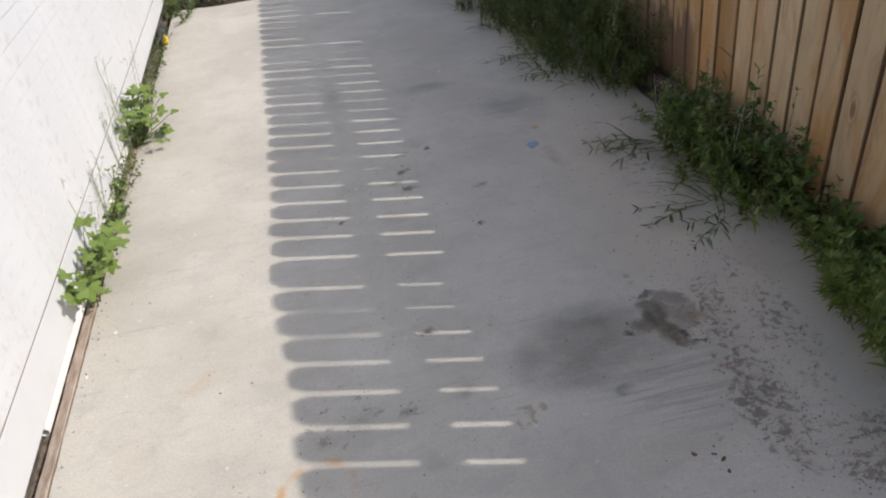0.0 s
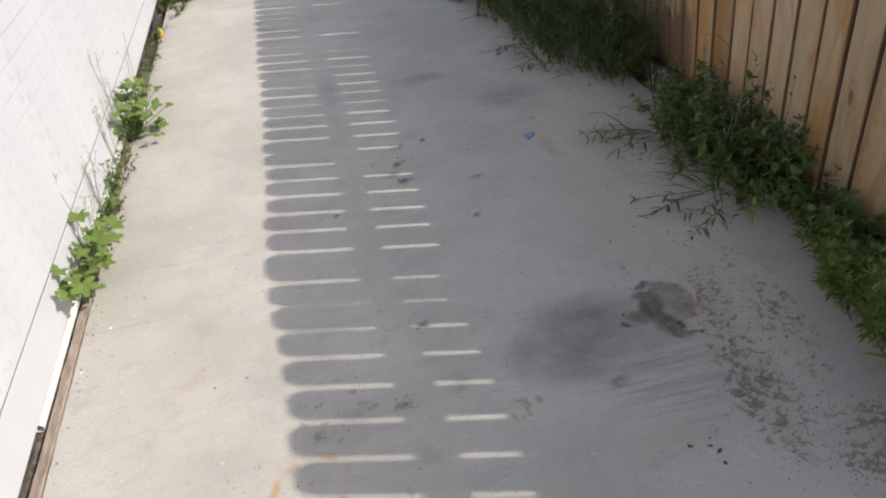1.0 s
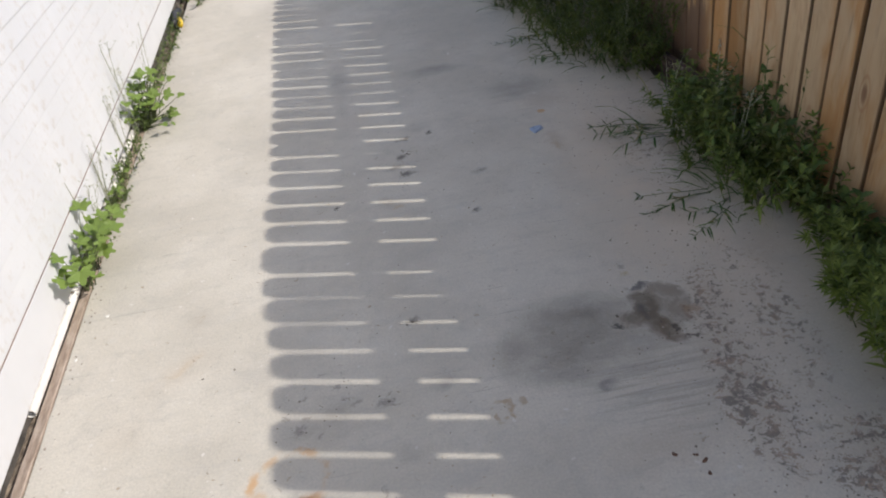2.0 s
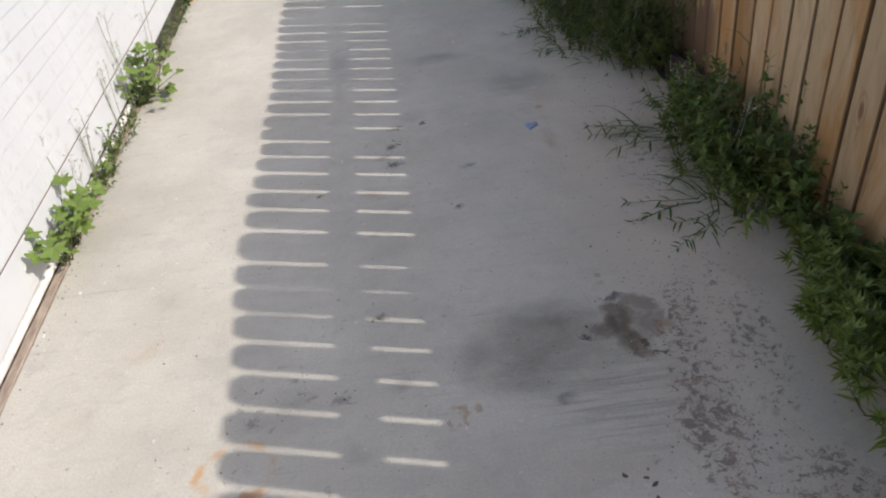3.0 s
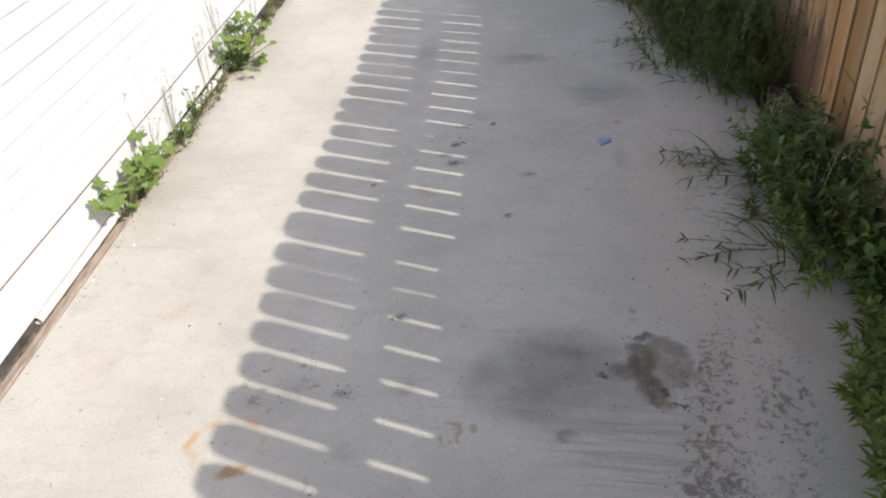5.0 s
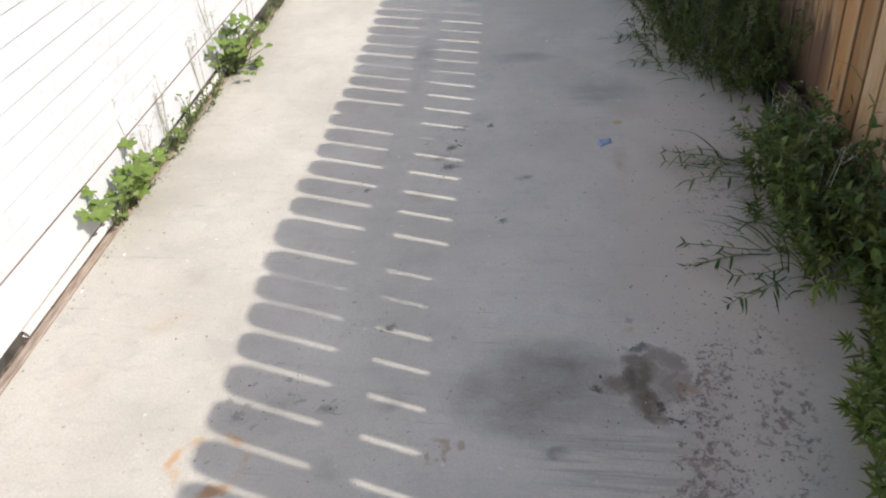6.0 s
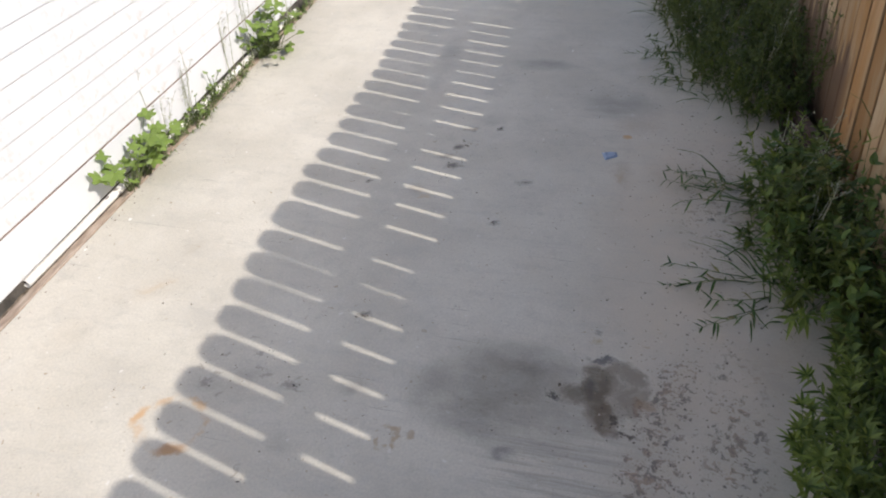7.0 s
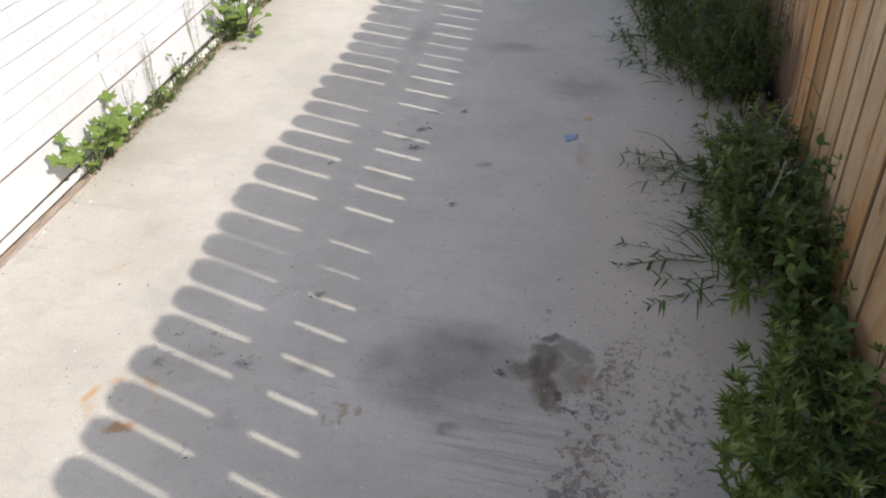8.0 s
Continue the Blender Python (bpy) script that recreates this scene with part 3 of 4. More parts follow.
def lap_board():
    """One course of siding: thick at its lower edge, thin at the top."""
    prof = [(-0.004, 0.0012), (0.0150, 0.0012), (0.0165, 0.0030), (0.0165, 0.010), (0.0115, 0.0825), (-0.004, 0.0825)]
    V, F = [], []
    for y in (-4.0, 9.0):
        for x, z in prof:
            V.append((x, y, z))
    n = len(prof)
    for i in range(n):
        j = (i + 1) % n
        F.append((i, j, n + j, n + i))
    F += [tuple(reversed(range(n))), tuple(range(n, 2 * n))]
    bm = bmesh.new()
    vs = [bm.verts.new(v) for v in V]
    for f in F:
        bm.faces.new([vs[i] for i in f])
    bmesh.ops.recalc_face_normals(bm, faces=bm.faces[:])
    return bm_mesh("siding_board", bm, WALL_PAINT)


LAP = lap_board()
for i in range(30):
    b = part("siding_board", LAP, wall)
    b.location = (WALL_X - 0.012, 0, 0.2395 + 0.083 * i)

def trench():
    """Loose soil and dead leaves in the slot between wall and board."""
    V, F = [], []
    n = 150
    for k in range(n + 1):
        y = 0.6 + 5.6 * k / n
        for j, x in enumerate((-0.872, -0.862, -0.850, -0.832)):
            V.append(by_wall(x, y, -0.016 + 0.012 * noise.noise((x * 60, y * 14, 2)) + 0.006 * noise.noise((x * 90, y * 60, 2))))
    for k in range(n):
        for j in range(3):
            a = 4 * k + j
            F.append((a, a + 1, a + 5, a + 4))
    tagged(new("trench_soil", mesh_of("trench_soil", V, F, TRENCH, True)), "dry soil and dead leaves in the slot by the wall", "soil", kind="structure")


trench()
def edge_mesh():
    """A long thin board on edge, its sides worn and wavy."""
    V, F = [], []
    n = 172
    for k in range(n + 1):
        y = -4 + 8.6 * k / n
        a = -0.8385 + 0.004 * noise.noise((y * 5, 1, 0)) + 0.0025 * noise.noise((y * 17, 2, 0))
        b = -0.8015 + 0.002 * noise.noise((y * 6, 5, 0)) + 0.0012 * noise.noise((y * 23, 6, 0))
        h = 0.003 + 0.002 * noise.noise((y * 4, 9, 0))
        V += [(x, y, z) for x, z in ((a, -0.07), (a, h - 0.004), (a + 0.004, h), ((a + b) / 2, h - 0.001), (b - 0.003, h), (b, h - 0.003), (b, -0.07))]
    for k in range(n):
        for j in range(7):
            j2 = (j + 1) % 7
            F.append((7 * k + j, 7 * k + j2, 7 * k + 7 + j2, 7 * k + 7 + j))
    F += [tuple(range(6, -1, -1)), tuple(7 * n + j for j in range(7))]
    return mesh_of("edge_board", V, F, EDGE_WOOD)


edge_board = tagged(new("edge_board", edge_mesh()), "weathered brown timber form board along the concrete edge", "board")
edge_board.matrix_world = HOUSE


def pipe():
    """A plastic pipe lying in the gap, its end open."""
    V, F = [], []
    n, y0, y1, r, ri = 18, 1.645, 4.3, 0.0175, 0.0148
    for y, rad in ((y1, r), (y0, r), (y0, ri), (y0 + 0.5, ri)):
        for k in range(n):
            t = 2 * math.pi * k / n
            V.append((rad * math.cos(t), y, rad * math.sin(t)))
    for s in range(3):
        for k in range(n):
            k2 = (k + 1) % n
            F.append((s * n + k, s * n + k2, (s + 1) * n + k2, (s + 1) * n + k))
    ob = tagged(new("pipe", mesh_of("pipe", V, F, PVC, True)), "white plastic pipe lying along the wall foot", "pipe")
    ob.matrix_world = HOUSE @ Matrix.Translation((-0.8545, 0, 0.016))


pipe()

# ---- fence ----
LEAN = 5.7
fence = tagged(new("fence"), "orange-brown wooden picket fence with dog-eared tops", "fence")
fence.matrix_world = pose(2.09, 0.03, 0.0, 0, -LEAN, 0)
BOW = ((-3.0, 0.09), (0.4, 0.072), (0.65, 0.066), (0.95, 0.053), (1.2, 0.030), (1.5, 0.008), (1.8, -0.004), (2.6, -0.004), (3.0, -0.010), (3.6, -0.028), (4.3, -0.048), (5.1, -0.068), (9.0, -0.12))


def bow(y):
    """How far the fence bends out of its straight line at y."""
    return float(np.interp(y, [a for a, _ in BOW], [b for _, b in BOW]))


# the joints between pickets, in order along the fence
JOINTS = [0.440, 0.570, 0.702, 0.841, 0.984, 1.122, 1.260, 1.400, 1.540, 1.742, 1.890, 2.026, 2.168, 2.310, 2.448, 2.578, 2.720, 2.858, 2.992, 3.126, 3.260,
          3.392, 3.526, 3.660, 3.795, 3.928, 4.075, 4.245, 4.385, 4.515, 4.650, 4.775, 4.905, 5.040, 5.165]
JOINTS = [0.440 - 0.137 * k for k in range(30, 0, -1)] + JOINTS + [5.165 + 0.137 * k for k in range(1, 24)]
# joints that close up: the gap near the picket tops, and below the upper rail
CLOSED = {1.260: (0.0098, 0.0165), 1.400: (0.0074, 0.0115), 1.540: (0.0175, 0.0135), 2.310: (0.0145, 0.019), 2.448: (0.019, 0.006), 2.578: (0.0045, 0.019), 2.992: (0.010, 0.018), 3.126: (0.009, 0.0125),
          3.260: (0.019, 0.0135), 3.392: (0.0125, 0.018), 3.526: (0.0055, 0.018), 3.660: (0.018, 0.0135), 3.928: (0.012, 0.0105), 4.075: (0.003, 0.006), 4.385: (0.019, 0.004), 4.515: (0.008, 0.003),
          4.650: (0.0125, 0.006), 4.775: (0.013, 0.006), 5.040: (0.013, 0.004), 5.165: (0.013, 0.006)}


def gaps(j):
    """The width of a joint at the ground, below the upper rail and at the top."""
    top, mid = CLOSED.get(j, (0.0170, 0.0170) if j < 1.5 else (0.0200, 0.0200))
    return 0.5 * mid + 0.004, mid, top


def picket_mesh(a, b, ga, gb):
    """A board between two joints, with cut and rounded upper corners and eased edges."""
    h, c, mid = 1.84, 0.045, (a + b) / 2
    lo = [a + g / 2 - mid for g in ga]
    hi = [b - g / 2 - mid for g in gb]
    w = hi[2] - lo[2]
    crown = [(0.0, h - c), (0.04, h - c * 0.62), (0.14, h - 0.012), (0.23, h), (0.77, h), (0.86, h - 0.012), (0.96, h - c * 0.62), (1.0, h - c)]
    prof = [(lo[0], 0.035), (hi[0], 0.035), (hi[1], 1.39), (hi[2], 1.66)] + [(lo[2] + w * t, z) for t, z in reversed(crown)] + [(lo[2], 1.66), (lo[1], 1.39)]
    n = len(prof)
    V = []
    for x, inset in ((0.0, 0.0028), (0.003, 0.0), (0.016, 0.0)):
        V += [(x, y - inset * (1 if y > 0 else -1), z - (inset if z > 1.7 else 0)) for y, z in prof]
    F = [tuple(range(n - 1, -1, -1)), tuple(range(2 * n, 3 * n))]
    for r in range(2):
        F += [(r * n + i, r * n + (i + 1) % n, (r + 1) * n + (i + 1) % n, (r + 1) * n + i) for i in range(n)]
    return mesh_of("picket", V, F, PICKET)


rng = random.Random(11)
for a, b in zip(JOINTS, JOINTS[1:]):
    mid = (a + b) / 2
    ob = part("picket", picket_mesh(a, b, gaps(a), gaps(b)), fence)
    ob.location = (bow(mid) + rng.uniform(-0.003, 0.003), mid, rng.uniform(-0.006, 0.006) + (-0.003 if mid < 1.15 else 0.003 if mid < 1.75 else 0.0))
    ob.rotation_euler = (0, 0, math.atan2(bow(mid - 0.1) - bow(mid + 0.1), 0.2) + rng.uniform(-0.008, 0.008))


def level(steps, y):
    """A height that changes along the fence, or one number."""
    return steps if isinstance(steps, float) else float(np.interp(y, [a for a, _ in steps], [b for _, b in steps]))


def long_board(name, x0, x1, z0, z1, material):
    """A board that follows the fence's bend."""
    n = 120
    ys = [JOINTS[0] + (JOINTS[-1] - JOINTS[0]) * k / n for k in range(n + 1)]
    V, F = [], []
    for y in ys:
        V += [(x + bow(y), y, level(z, y)) for x, z in ((x0, z0), (x1, z0), (x1, z1), (x0, z1))]
    for k in range(n):
        for c in range(4):
            F.append((4 * k + c, 4 * k + 4 + c, 4 * k + 4 + (c + 1) % 4, 4 * k + (c + 1) % 4))
    F += [(0, 1, 2, 3), tuple(4 * n + c for c in (3, 2, 1, 0))]
    part(name, mesh_of(name, V, F, material), fence)


RAIL_LOW = ((0.7, 1.474), (2.1, 1.490), (3.0, 1.494), (3.9, 1.515), (5.0, 1.516))
RAIL_TOP = ((0.7, 1.555), (2.1, 1.565), (3.0, 1.572), (3.9, 1.600), (5.0, 1.605))
BACK_TOP = ((0.7, 1.336), (1.25, 1.322), (1.36, 1.350), (1.58, 1.345), (1.66, 1.306), (5.0, 1.306))
for z0, z1 in ((RAIL_LOW, RAIL_TOP), (0.25, 0.34)):
    long_board("rail", 0.021, 0.059, z0, z1, RAIL_WOOD)
# added boards, unseen, that stop the sun coming through the lower joints
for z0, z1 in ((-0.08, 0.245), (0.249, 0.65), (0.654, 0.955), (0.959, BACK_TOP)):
    long_board("backing_board", 0.062, 0.080, z0, z1, GAP_SHADE)
for y in (-1.2, 1.2, 3.6, 6.0):
    part("post", bm_mesh("post", box_bm((0.083 + bow(y), y, -0.3), (0.172 + bow(y), y + 0.089, 1.22), 0.004), RAIL_WOOD), fence)

kick = tagged(new("fallen_board", bm_mesh("fallen_board", box_bm((-0.012, -0.42, -0.03), (0.012, 0.42, 0.12), 0.004), DARK_WOOD)), "dark rotten board lying on edge at the fence foot", "board")
kick.matrix_world = pose(2.02, 3.12, 0.0, 0, -14, 7)

# ---- weeds along the fence ----
FG = "leafy green weed with narrow pointed leaves by the fence"
NEAR = ((1.80, 1.26, 0.30, 6, (1.6, 4.6)), (1.84, 1.38, 0.27, 6, (1.6, 3.8)), (1.83, 1.06, 0.32, 7, (1.6, 4.6)), (1.92, 1.22, 0.36, 7, (0.0, 6.28)), (1.90, 0.92, 0.38, 8, (0.0, 6.28)), (1.86, 0.74, 0.36, 7, (0, 6.28)),
        (2.02, 1.36, 0.34, 7, (1.0, 5.2)), (2.05, 1.14, 0.42, 8, (1.0, 5.2)), (2.06, 0.94, 0.42, 8, (1.0, 5.2)), (2.04, 0.70, 0.40, 8, (1.0, 5.2)), (1.95, 0.52, 0.40, 7, (0, 6.28)), (2.06, 1.56, 0.26, 6, (1.6, 4.6)), (1.95, 1.06, 0.30, 7, (0, 6.28)),
        (1.93, 1.48, 0.27, 5, (1.2, 2.7)), (1.96, 1.58, 0.24, 5, (1.4, 3.6)), (2.08, 1.28, 0.40, 7, (1.2, 5.0)), (2.08, 1.04, 0.42, 7, (1.2, 5.0)), (2.0, 0.84, 0.36, 7, (0, 6.28)))
for i, (x, y, h, n, az) in enumerate(NEAR):
    weed("weed", (x, y, 0.0 if x < 1.93 else -0.03), 130 + i, n, h, 0.062, 0.0135, 15, LANCE, FG, 0.035, (0.65, 1.4), 0.1, 0.18, 0.40, group="weeds along the fence", azims=az, tip=10, twigs=2)
MID = "dense dark green weed against the fence foot"
for i, (x, y, h, n, lf, w) in enumerate(((1.83, 2.06, 0.24, 6, 0.060, 0.016), (1.83, 2.32, 0.24, 6, 0.055, 0.016), (1.84, 2.50, 0.26, 7, 0.060, 0.015), (1.85, 2.68, 0.28, 7, 0.055, 0.014), (1.86, 2.12, 0.32, 7, 0.065, 0.022), (1.95, 2.17, 0.36, 7, 0.065, 0.024), (1.88, 2.28, 0.34, 7, 0.055, 0.020), (1.99, 2.38, 0.38, 7, 0.060, 0.024), (1.86, 2.20, 0.20, 6, 0.055, 0.014),
                                         (1.90, 2.52, 0.34, 7, 0.06, 0.022), (2.00, 2.62, 0.32, 7, 0.055, 0.022), (1.84, 2.42, 0.24, 6, 0.050, 0.018), (1.92, 2.74, 0.24, 6, 0.050, 0.014), (2.03, 2.00, 0.30, 6, 0.065, 0.022), (2.04, 1.84, 0.22, 5, 0.060, 0.020), (1.97, 1.98, 0.24, 5, 0.06, 0.018), (2.06, 1.72, 0.24, 6, 0.055, 0.016), (2.06, 2.08, 0.32, 6, 0.055, 0.018), (2.05, 1.94, 0.28, 6, 0.06, 0.018), (2.05, 2.28, 0.34, 6, 0.055, 0.016))):
    weed("weed", (x, y, 0.0 if x < 1.93 else -0.03), 200 + i, n, h, lf, w, 17, (LANCE, FERNY, FERNY)[i % 3], MID, 0.05, (0.6, 1.45), 0.1, 0.15, 0.9, group="weeds along the fence", tip=5, twigs=1)
OVAL = "broad oval-leaved green weed among the fence weeds"
for i, (x, y, h) in enumerate(((1.90, 2.10, 0.30), (1.96, 2.30, 0.38), (1.86, 2.48, 0.30), (1.98, 2.58, 0.34), (1.86, 2.30, 0.24), (2.00, 1.80, 0.22), (2.02, 1.68, 0.20), (1.92, 2.38, 0.36), (1.85, 2.64, 0.24), (2.02, 2.10, 0.34))):
    weed("weed", (x, y, 0.0 if x < 1.93 else -0.03), 260 + i, 5, h, 0.070, 0.040, 6, BROAD, OVAL, 0.05, (0.9, 1.45), 0.0, 0.35, 0.7, group="weeds along the fence", tip=3)
HANGING = "strappy drooping grass at the rim of the fence weeds"
for i, (x, y, n, ln) in enumerate(((1.82, 1.99, 8, 0.26), (1.82, 2.16, 7, 0.22), (1.82, 2.34, 7, 0.24), (1.82, 2.52, 7, 0.24), (1.85, 2.70, 7, 0.22), (1.90, 2.84, 7, 0.26), (1.74, 3.44, 8, 0.28), (1.62, 3.66, 8, 0.28), (1.55, 3.92, 8, 0.28))):
    grass("grass_tuft", (x, y, 0.0), 460 + i, n, ln, 0.0075, HANGING, (0.75, 1.45), (2.0, 4.4), 0.04, "grass along the fence", 1.0)
STRAWS = "upright pale green grass blades among the fence weeds"
for i, (x, y, n, ln) in enumerate(((1.84, 2.34, 6, 0.34), (1.92, 2.20, 6, 0.38), (1.90, 2.62, 6, 0.34), (1.98, 2.46, 5, 0.40), (1.86, 2.86, 5, 0.26), (1.70, 3.62, 6, 0.34), (1.62, 4.02, 6, 0.36), (1.88, 3.40, 6, 0.34))):
    grass("grass_tuft", (x, y, 0.0 if x < 1.93 else -0.03), 440 + i, n, ln, 0.0048, STRAWS, (1.0, 1.5), (0, 6.28), 0.04, "grass along the fence", 0.45, STRAW)
FAR = "bushy fine-leaved dark green weed by the fence"
spots = [(1.78, 3.40, 0.36), (1.97, 3.36, 0.52), (1.88, 3.30, 0.34), (2.0, 3.5, 0.58), (1.66, 3.58, 0.32), (1.85, 3.62, 0.44), (2.00, 3.66, 0.46), (1.62, 3.80, 0.34), (1.78, 3.86, 0.44), (1.95, 3.92, 0.48), (1.56, 4.05, 0.34), (1.74, 4.12, 0.44), (1.92, 4.20, 0.48),
         (1.52, 4.32, 0.34), (1.68, 4.40, 0.42), (1.88, 4.46, 0.46), (1.46, 4.60, 0.32), (1.62, 4.70, 0.40), (1.82, 4.76, 0.46), (1.42, 4.92, 0.32), (1.60, 5.02, 0.40), (1.80, 5.06, 0.46), (1.98, 4.64, 0.46), (1.50, 5.30, 0.36),
         (1.72, 5.36, 0.42), (1.92, 5.34, 0.46), (1.45, 5.62, 0.36), (1.66, 5.70, 0.42), (1.88, 5.70, 0.44)]
for i, (x, y, h) in enumerate(spots):
    weed("weed", (x, y, 0.0), 300 + i, 14, h, 0.040, 0.008 + 0.004 * (i % 3), 26, FERNY, FAR, 0.06, (0.7, 1.5), 0.05, 0.08, 0.8, group="weeds along the fence", tip=4, twigs=2)
GR = "trailing dark grass tuft growing over the concrete edge"
for i, (x, y, n, ln, az) in enumerate(((1.66, 2.72, 4, 0.22, (2.6, 3.7)), (1.68, 2.20, 4, 0.18, (2.3, 3.6)), (1.72, 2.34, 5, 0.16, (2.4, 3.8)), (1.62, 3.50, 6, 0.16, (2.4, 4.2)),
                                       (1.50, 3.80, 6, 0.18, (2.2, 4.0)), (1.74, 1.98, 6, 0.14, (3.2, 5.0)), (1.86, 2.86, 8, 0.2, (1.5, 4.6)), (1.78, 3.30, 9, 0.14, (2.6, 5.2)), (1.40, 4.55, 7, 0.18, (2.2, 4.0)), (1.34, 4.95, 7, 0.18, (2.2, 4.0)),
                                       (1.90, 2.05, 8, 0.32, (0, 6.28)), (1.92, 2.45, 9, 0.42, (0, 6.28)), (1.95, 1.15, 8, 0.42, (0, 6.28)), (1.85, 3.50, 9, 0.42, (0, 6.28)), (1.95, 2.90, 8, 0.30, (0, 6.28)), (1.70, 4.0, 9, 0.42, (0, 6.28)), (2.0, 2.32, 5, 0.75, (1.0, 4.0)))):
    grass("grass_tuft", (x, y, 0.0), 400 + i, n, ln, 0.0065, GR, (0.15, 0.9) if i < 10 else (0.8, 1.5), az, 0.035, "grass along the fence", 0.55 if i < 10 else 0.9)


def trailing(base, seed, az, length, leaves):
    """A creeping grassy runner with bent leaves along it."""
    return weed("runner_weed", base, seed, 3, length * 0.85, 0.070, 0.0105, leaves, BLADE, "creeping runner weed with thin bent leaves on the concrete", 0.02, (0.12, 0.35), -0.25, 0.25, 0.9, azims=az, tip=2, group="grass along the fence", radius=0.0018)


TALL = "tall thin weed with few leaves in front of the fence"
weed("weed", (2.02, 2.40, -0.03), 520, 2, 0.72, 0.085, 0.012, 3, LANCE, TALL, 0.02, (1.35, 1.55), 0.0, 0.72, 1.0, group="weeds along the fence", tip=3)
weed("weed", (2.00, 2.12, -0.03), 521, 2, 0.50, 0.035, 0.010, 9, LANCE, TALL, 0.02, (1.3, 1.55), 0.0, 0.5, 0.6, group="weeds along the fence", tip=4)
weed("weed", (2.04, 1.86, -0.03), 522, 2, 0.42, 0.05, 0.014, 6, LANCE, TALL, 0.02, (1.2, 1.5), 0.0, 0.5, 0.8, group="weeds along the fence", tip=3)
trailing((1.70, 2.14, 0.0), 501, (2.6, 3.5), 0.32, 6)
trailing((1.72, 2.60, 0.0), 502, (2.8, 3.4), 0.36, 7)
trailing((1.76, 2.68, 0.0), 503, (2.9, 3.5), 0.34, 6)
trailing((1.76, 2.02, 0.0), 504, (3.2, 4.0), 0.28, 6)
trailing((1.62, 3.62, 0.0), 505, (2.8, 3.8), 0.30, 6)
trailing((1.52, 3.98, 0.0), 506, (2.6, 3.6), 0.30, 6)


# ---- weeds along the house wall ----
def mallow(base, seed, stalks, height, size, label, azims=(0, 6.28), lobes=5, lean=(0.85, 1.5)):
    """A broad-leaved weed: each leaf blade a part of its own."""
    rng = random.Random(seed)
    top = tagged(new("broadleaf_weed"), label, "weed", "weeds along the wall")
    top.location = by_wall(*base)
    kinds = []
    for k in range(4):
        V, F = [], []
        lobed_leaf(V, F, Vector((0, 0, 0)), Vector((1, 0, 0)), Vector((0, 0, 1)), 1.0, lobes, rng, 0.42)
        kinds.append(mesh_of("leaf", V, F, MALLOW))
    for s in range(stalks):
        SV, SF = [], []
        az = rng.uniform(*azims)
        pts = arc((rng.gauss(0, 0.010), rng.gauss(0, 0.02), 0), az, rng.uniform(*lean), height * rng.uniform(0.35, 1.05), rng, rise=-0.15)
        tube(SV, SF, pts, 0.0026, 0.0013, 5)
        stalk = part("stalk", mesh_of("stalk", SV, SF, STEM, True), top)
        at, d = along(pts, 0.999)
        ob = part("leaf", kinds[s % 4], stalk)
        flat = Vector((math.cos(az), math.sin(az), rng.uniform(-0.45, 0.15))).normalized()
        up = (Vector((rng.uniform(-0.1, 0.8), rng.uniform(-0.7, 0.2), 1))).normalized()
        side = up.cross(flat).normalized()
        m = Matrix((flat, side, flat.cross(side))).transposed().to_4x4()
        sc = size * rng.uniform(0.5, 1.2)
        ob.matrix_basis = Matrix.Translation(at) @ m @ Matrix.Diagonal((sc, sc, sc, 1))
    return top


mallow((-0.815, 2.30, 0.0), 21, 24, 0.27, 0.058, "bright green broad-leaved weed growing at the wall foot", (-1.9, 1.9))
mallow((-0.812, 2.42, 0.0), 22, 13, 0.25, 0.052, "bright green broad-leaved weed growing at the wall foot", (-1.2, 1.7))
mallow((-0.828, 2.86, 0.0), 23, 9, 0.16, 0.026, "small broad-leaved weed at the wall foot", (-2, 2), 3)
mallow((-0.828, 3.10, 0.0), 24, 9, 0.19, 0.026, "small broad-leaved weed at the wall foot", (-2, 2), 3)
mallow((-0.790, 3.66, 0.0), 25, 34, 0.30, 0.042, "bushy lobed-leaf weed at the wall foot", (-2.0, 2.0), 3)
mallow((-0.770, 3.78, 0.0), 26, 28, 0.27, 0.040, "bushy lobed-leaf weed at the wall foot", (-2.0, 2.0), 3)
mallow((-0.800, 3.66, 0.0), 27, 11, 0.24, 0.040, "bushy lobed-leaf weed spreading over the concrete edge", (-0.8, 0.5), 3, (0.25, 0.6))
LOW = "low small-leaved weed in the gap by the wall"
for i in range(18):
    y = 2.52 + 0.062 * i + (0.055 * (i - 12) if i > 12 else 0)
    weed("small_weed", by_wall(-0.822, y, 0.0), 600 + i, 5, 0.085 if y < 3.9 else 0.10, 0.024, 0.012, 8, HERB, LOW, 0.02, (0.3, 1.3), 0.1, 0.1, 0.4, group="weeds along the wall", azims=(-1.9, 1.9), tip=4, radius=0.0014)
for i in range(13):
    weed("small_weed", by_wall(-0.836 + 0.01 * (i % 3), 4.0 + 0.115 * i, 0.0), 630 + i, 5, 0.10, 0.030, 0.014, 8, HERB, LOW, 0.025, (0.4, 1.3), 0.1, 0.1, 0.4, group="weeds along the wall", azims=(-1.9, 1.9), tip=4, radius=0.0014)
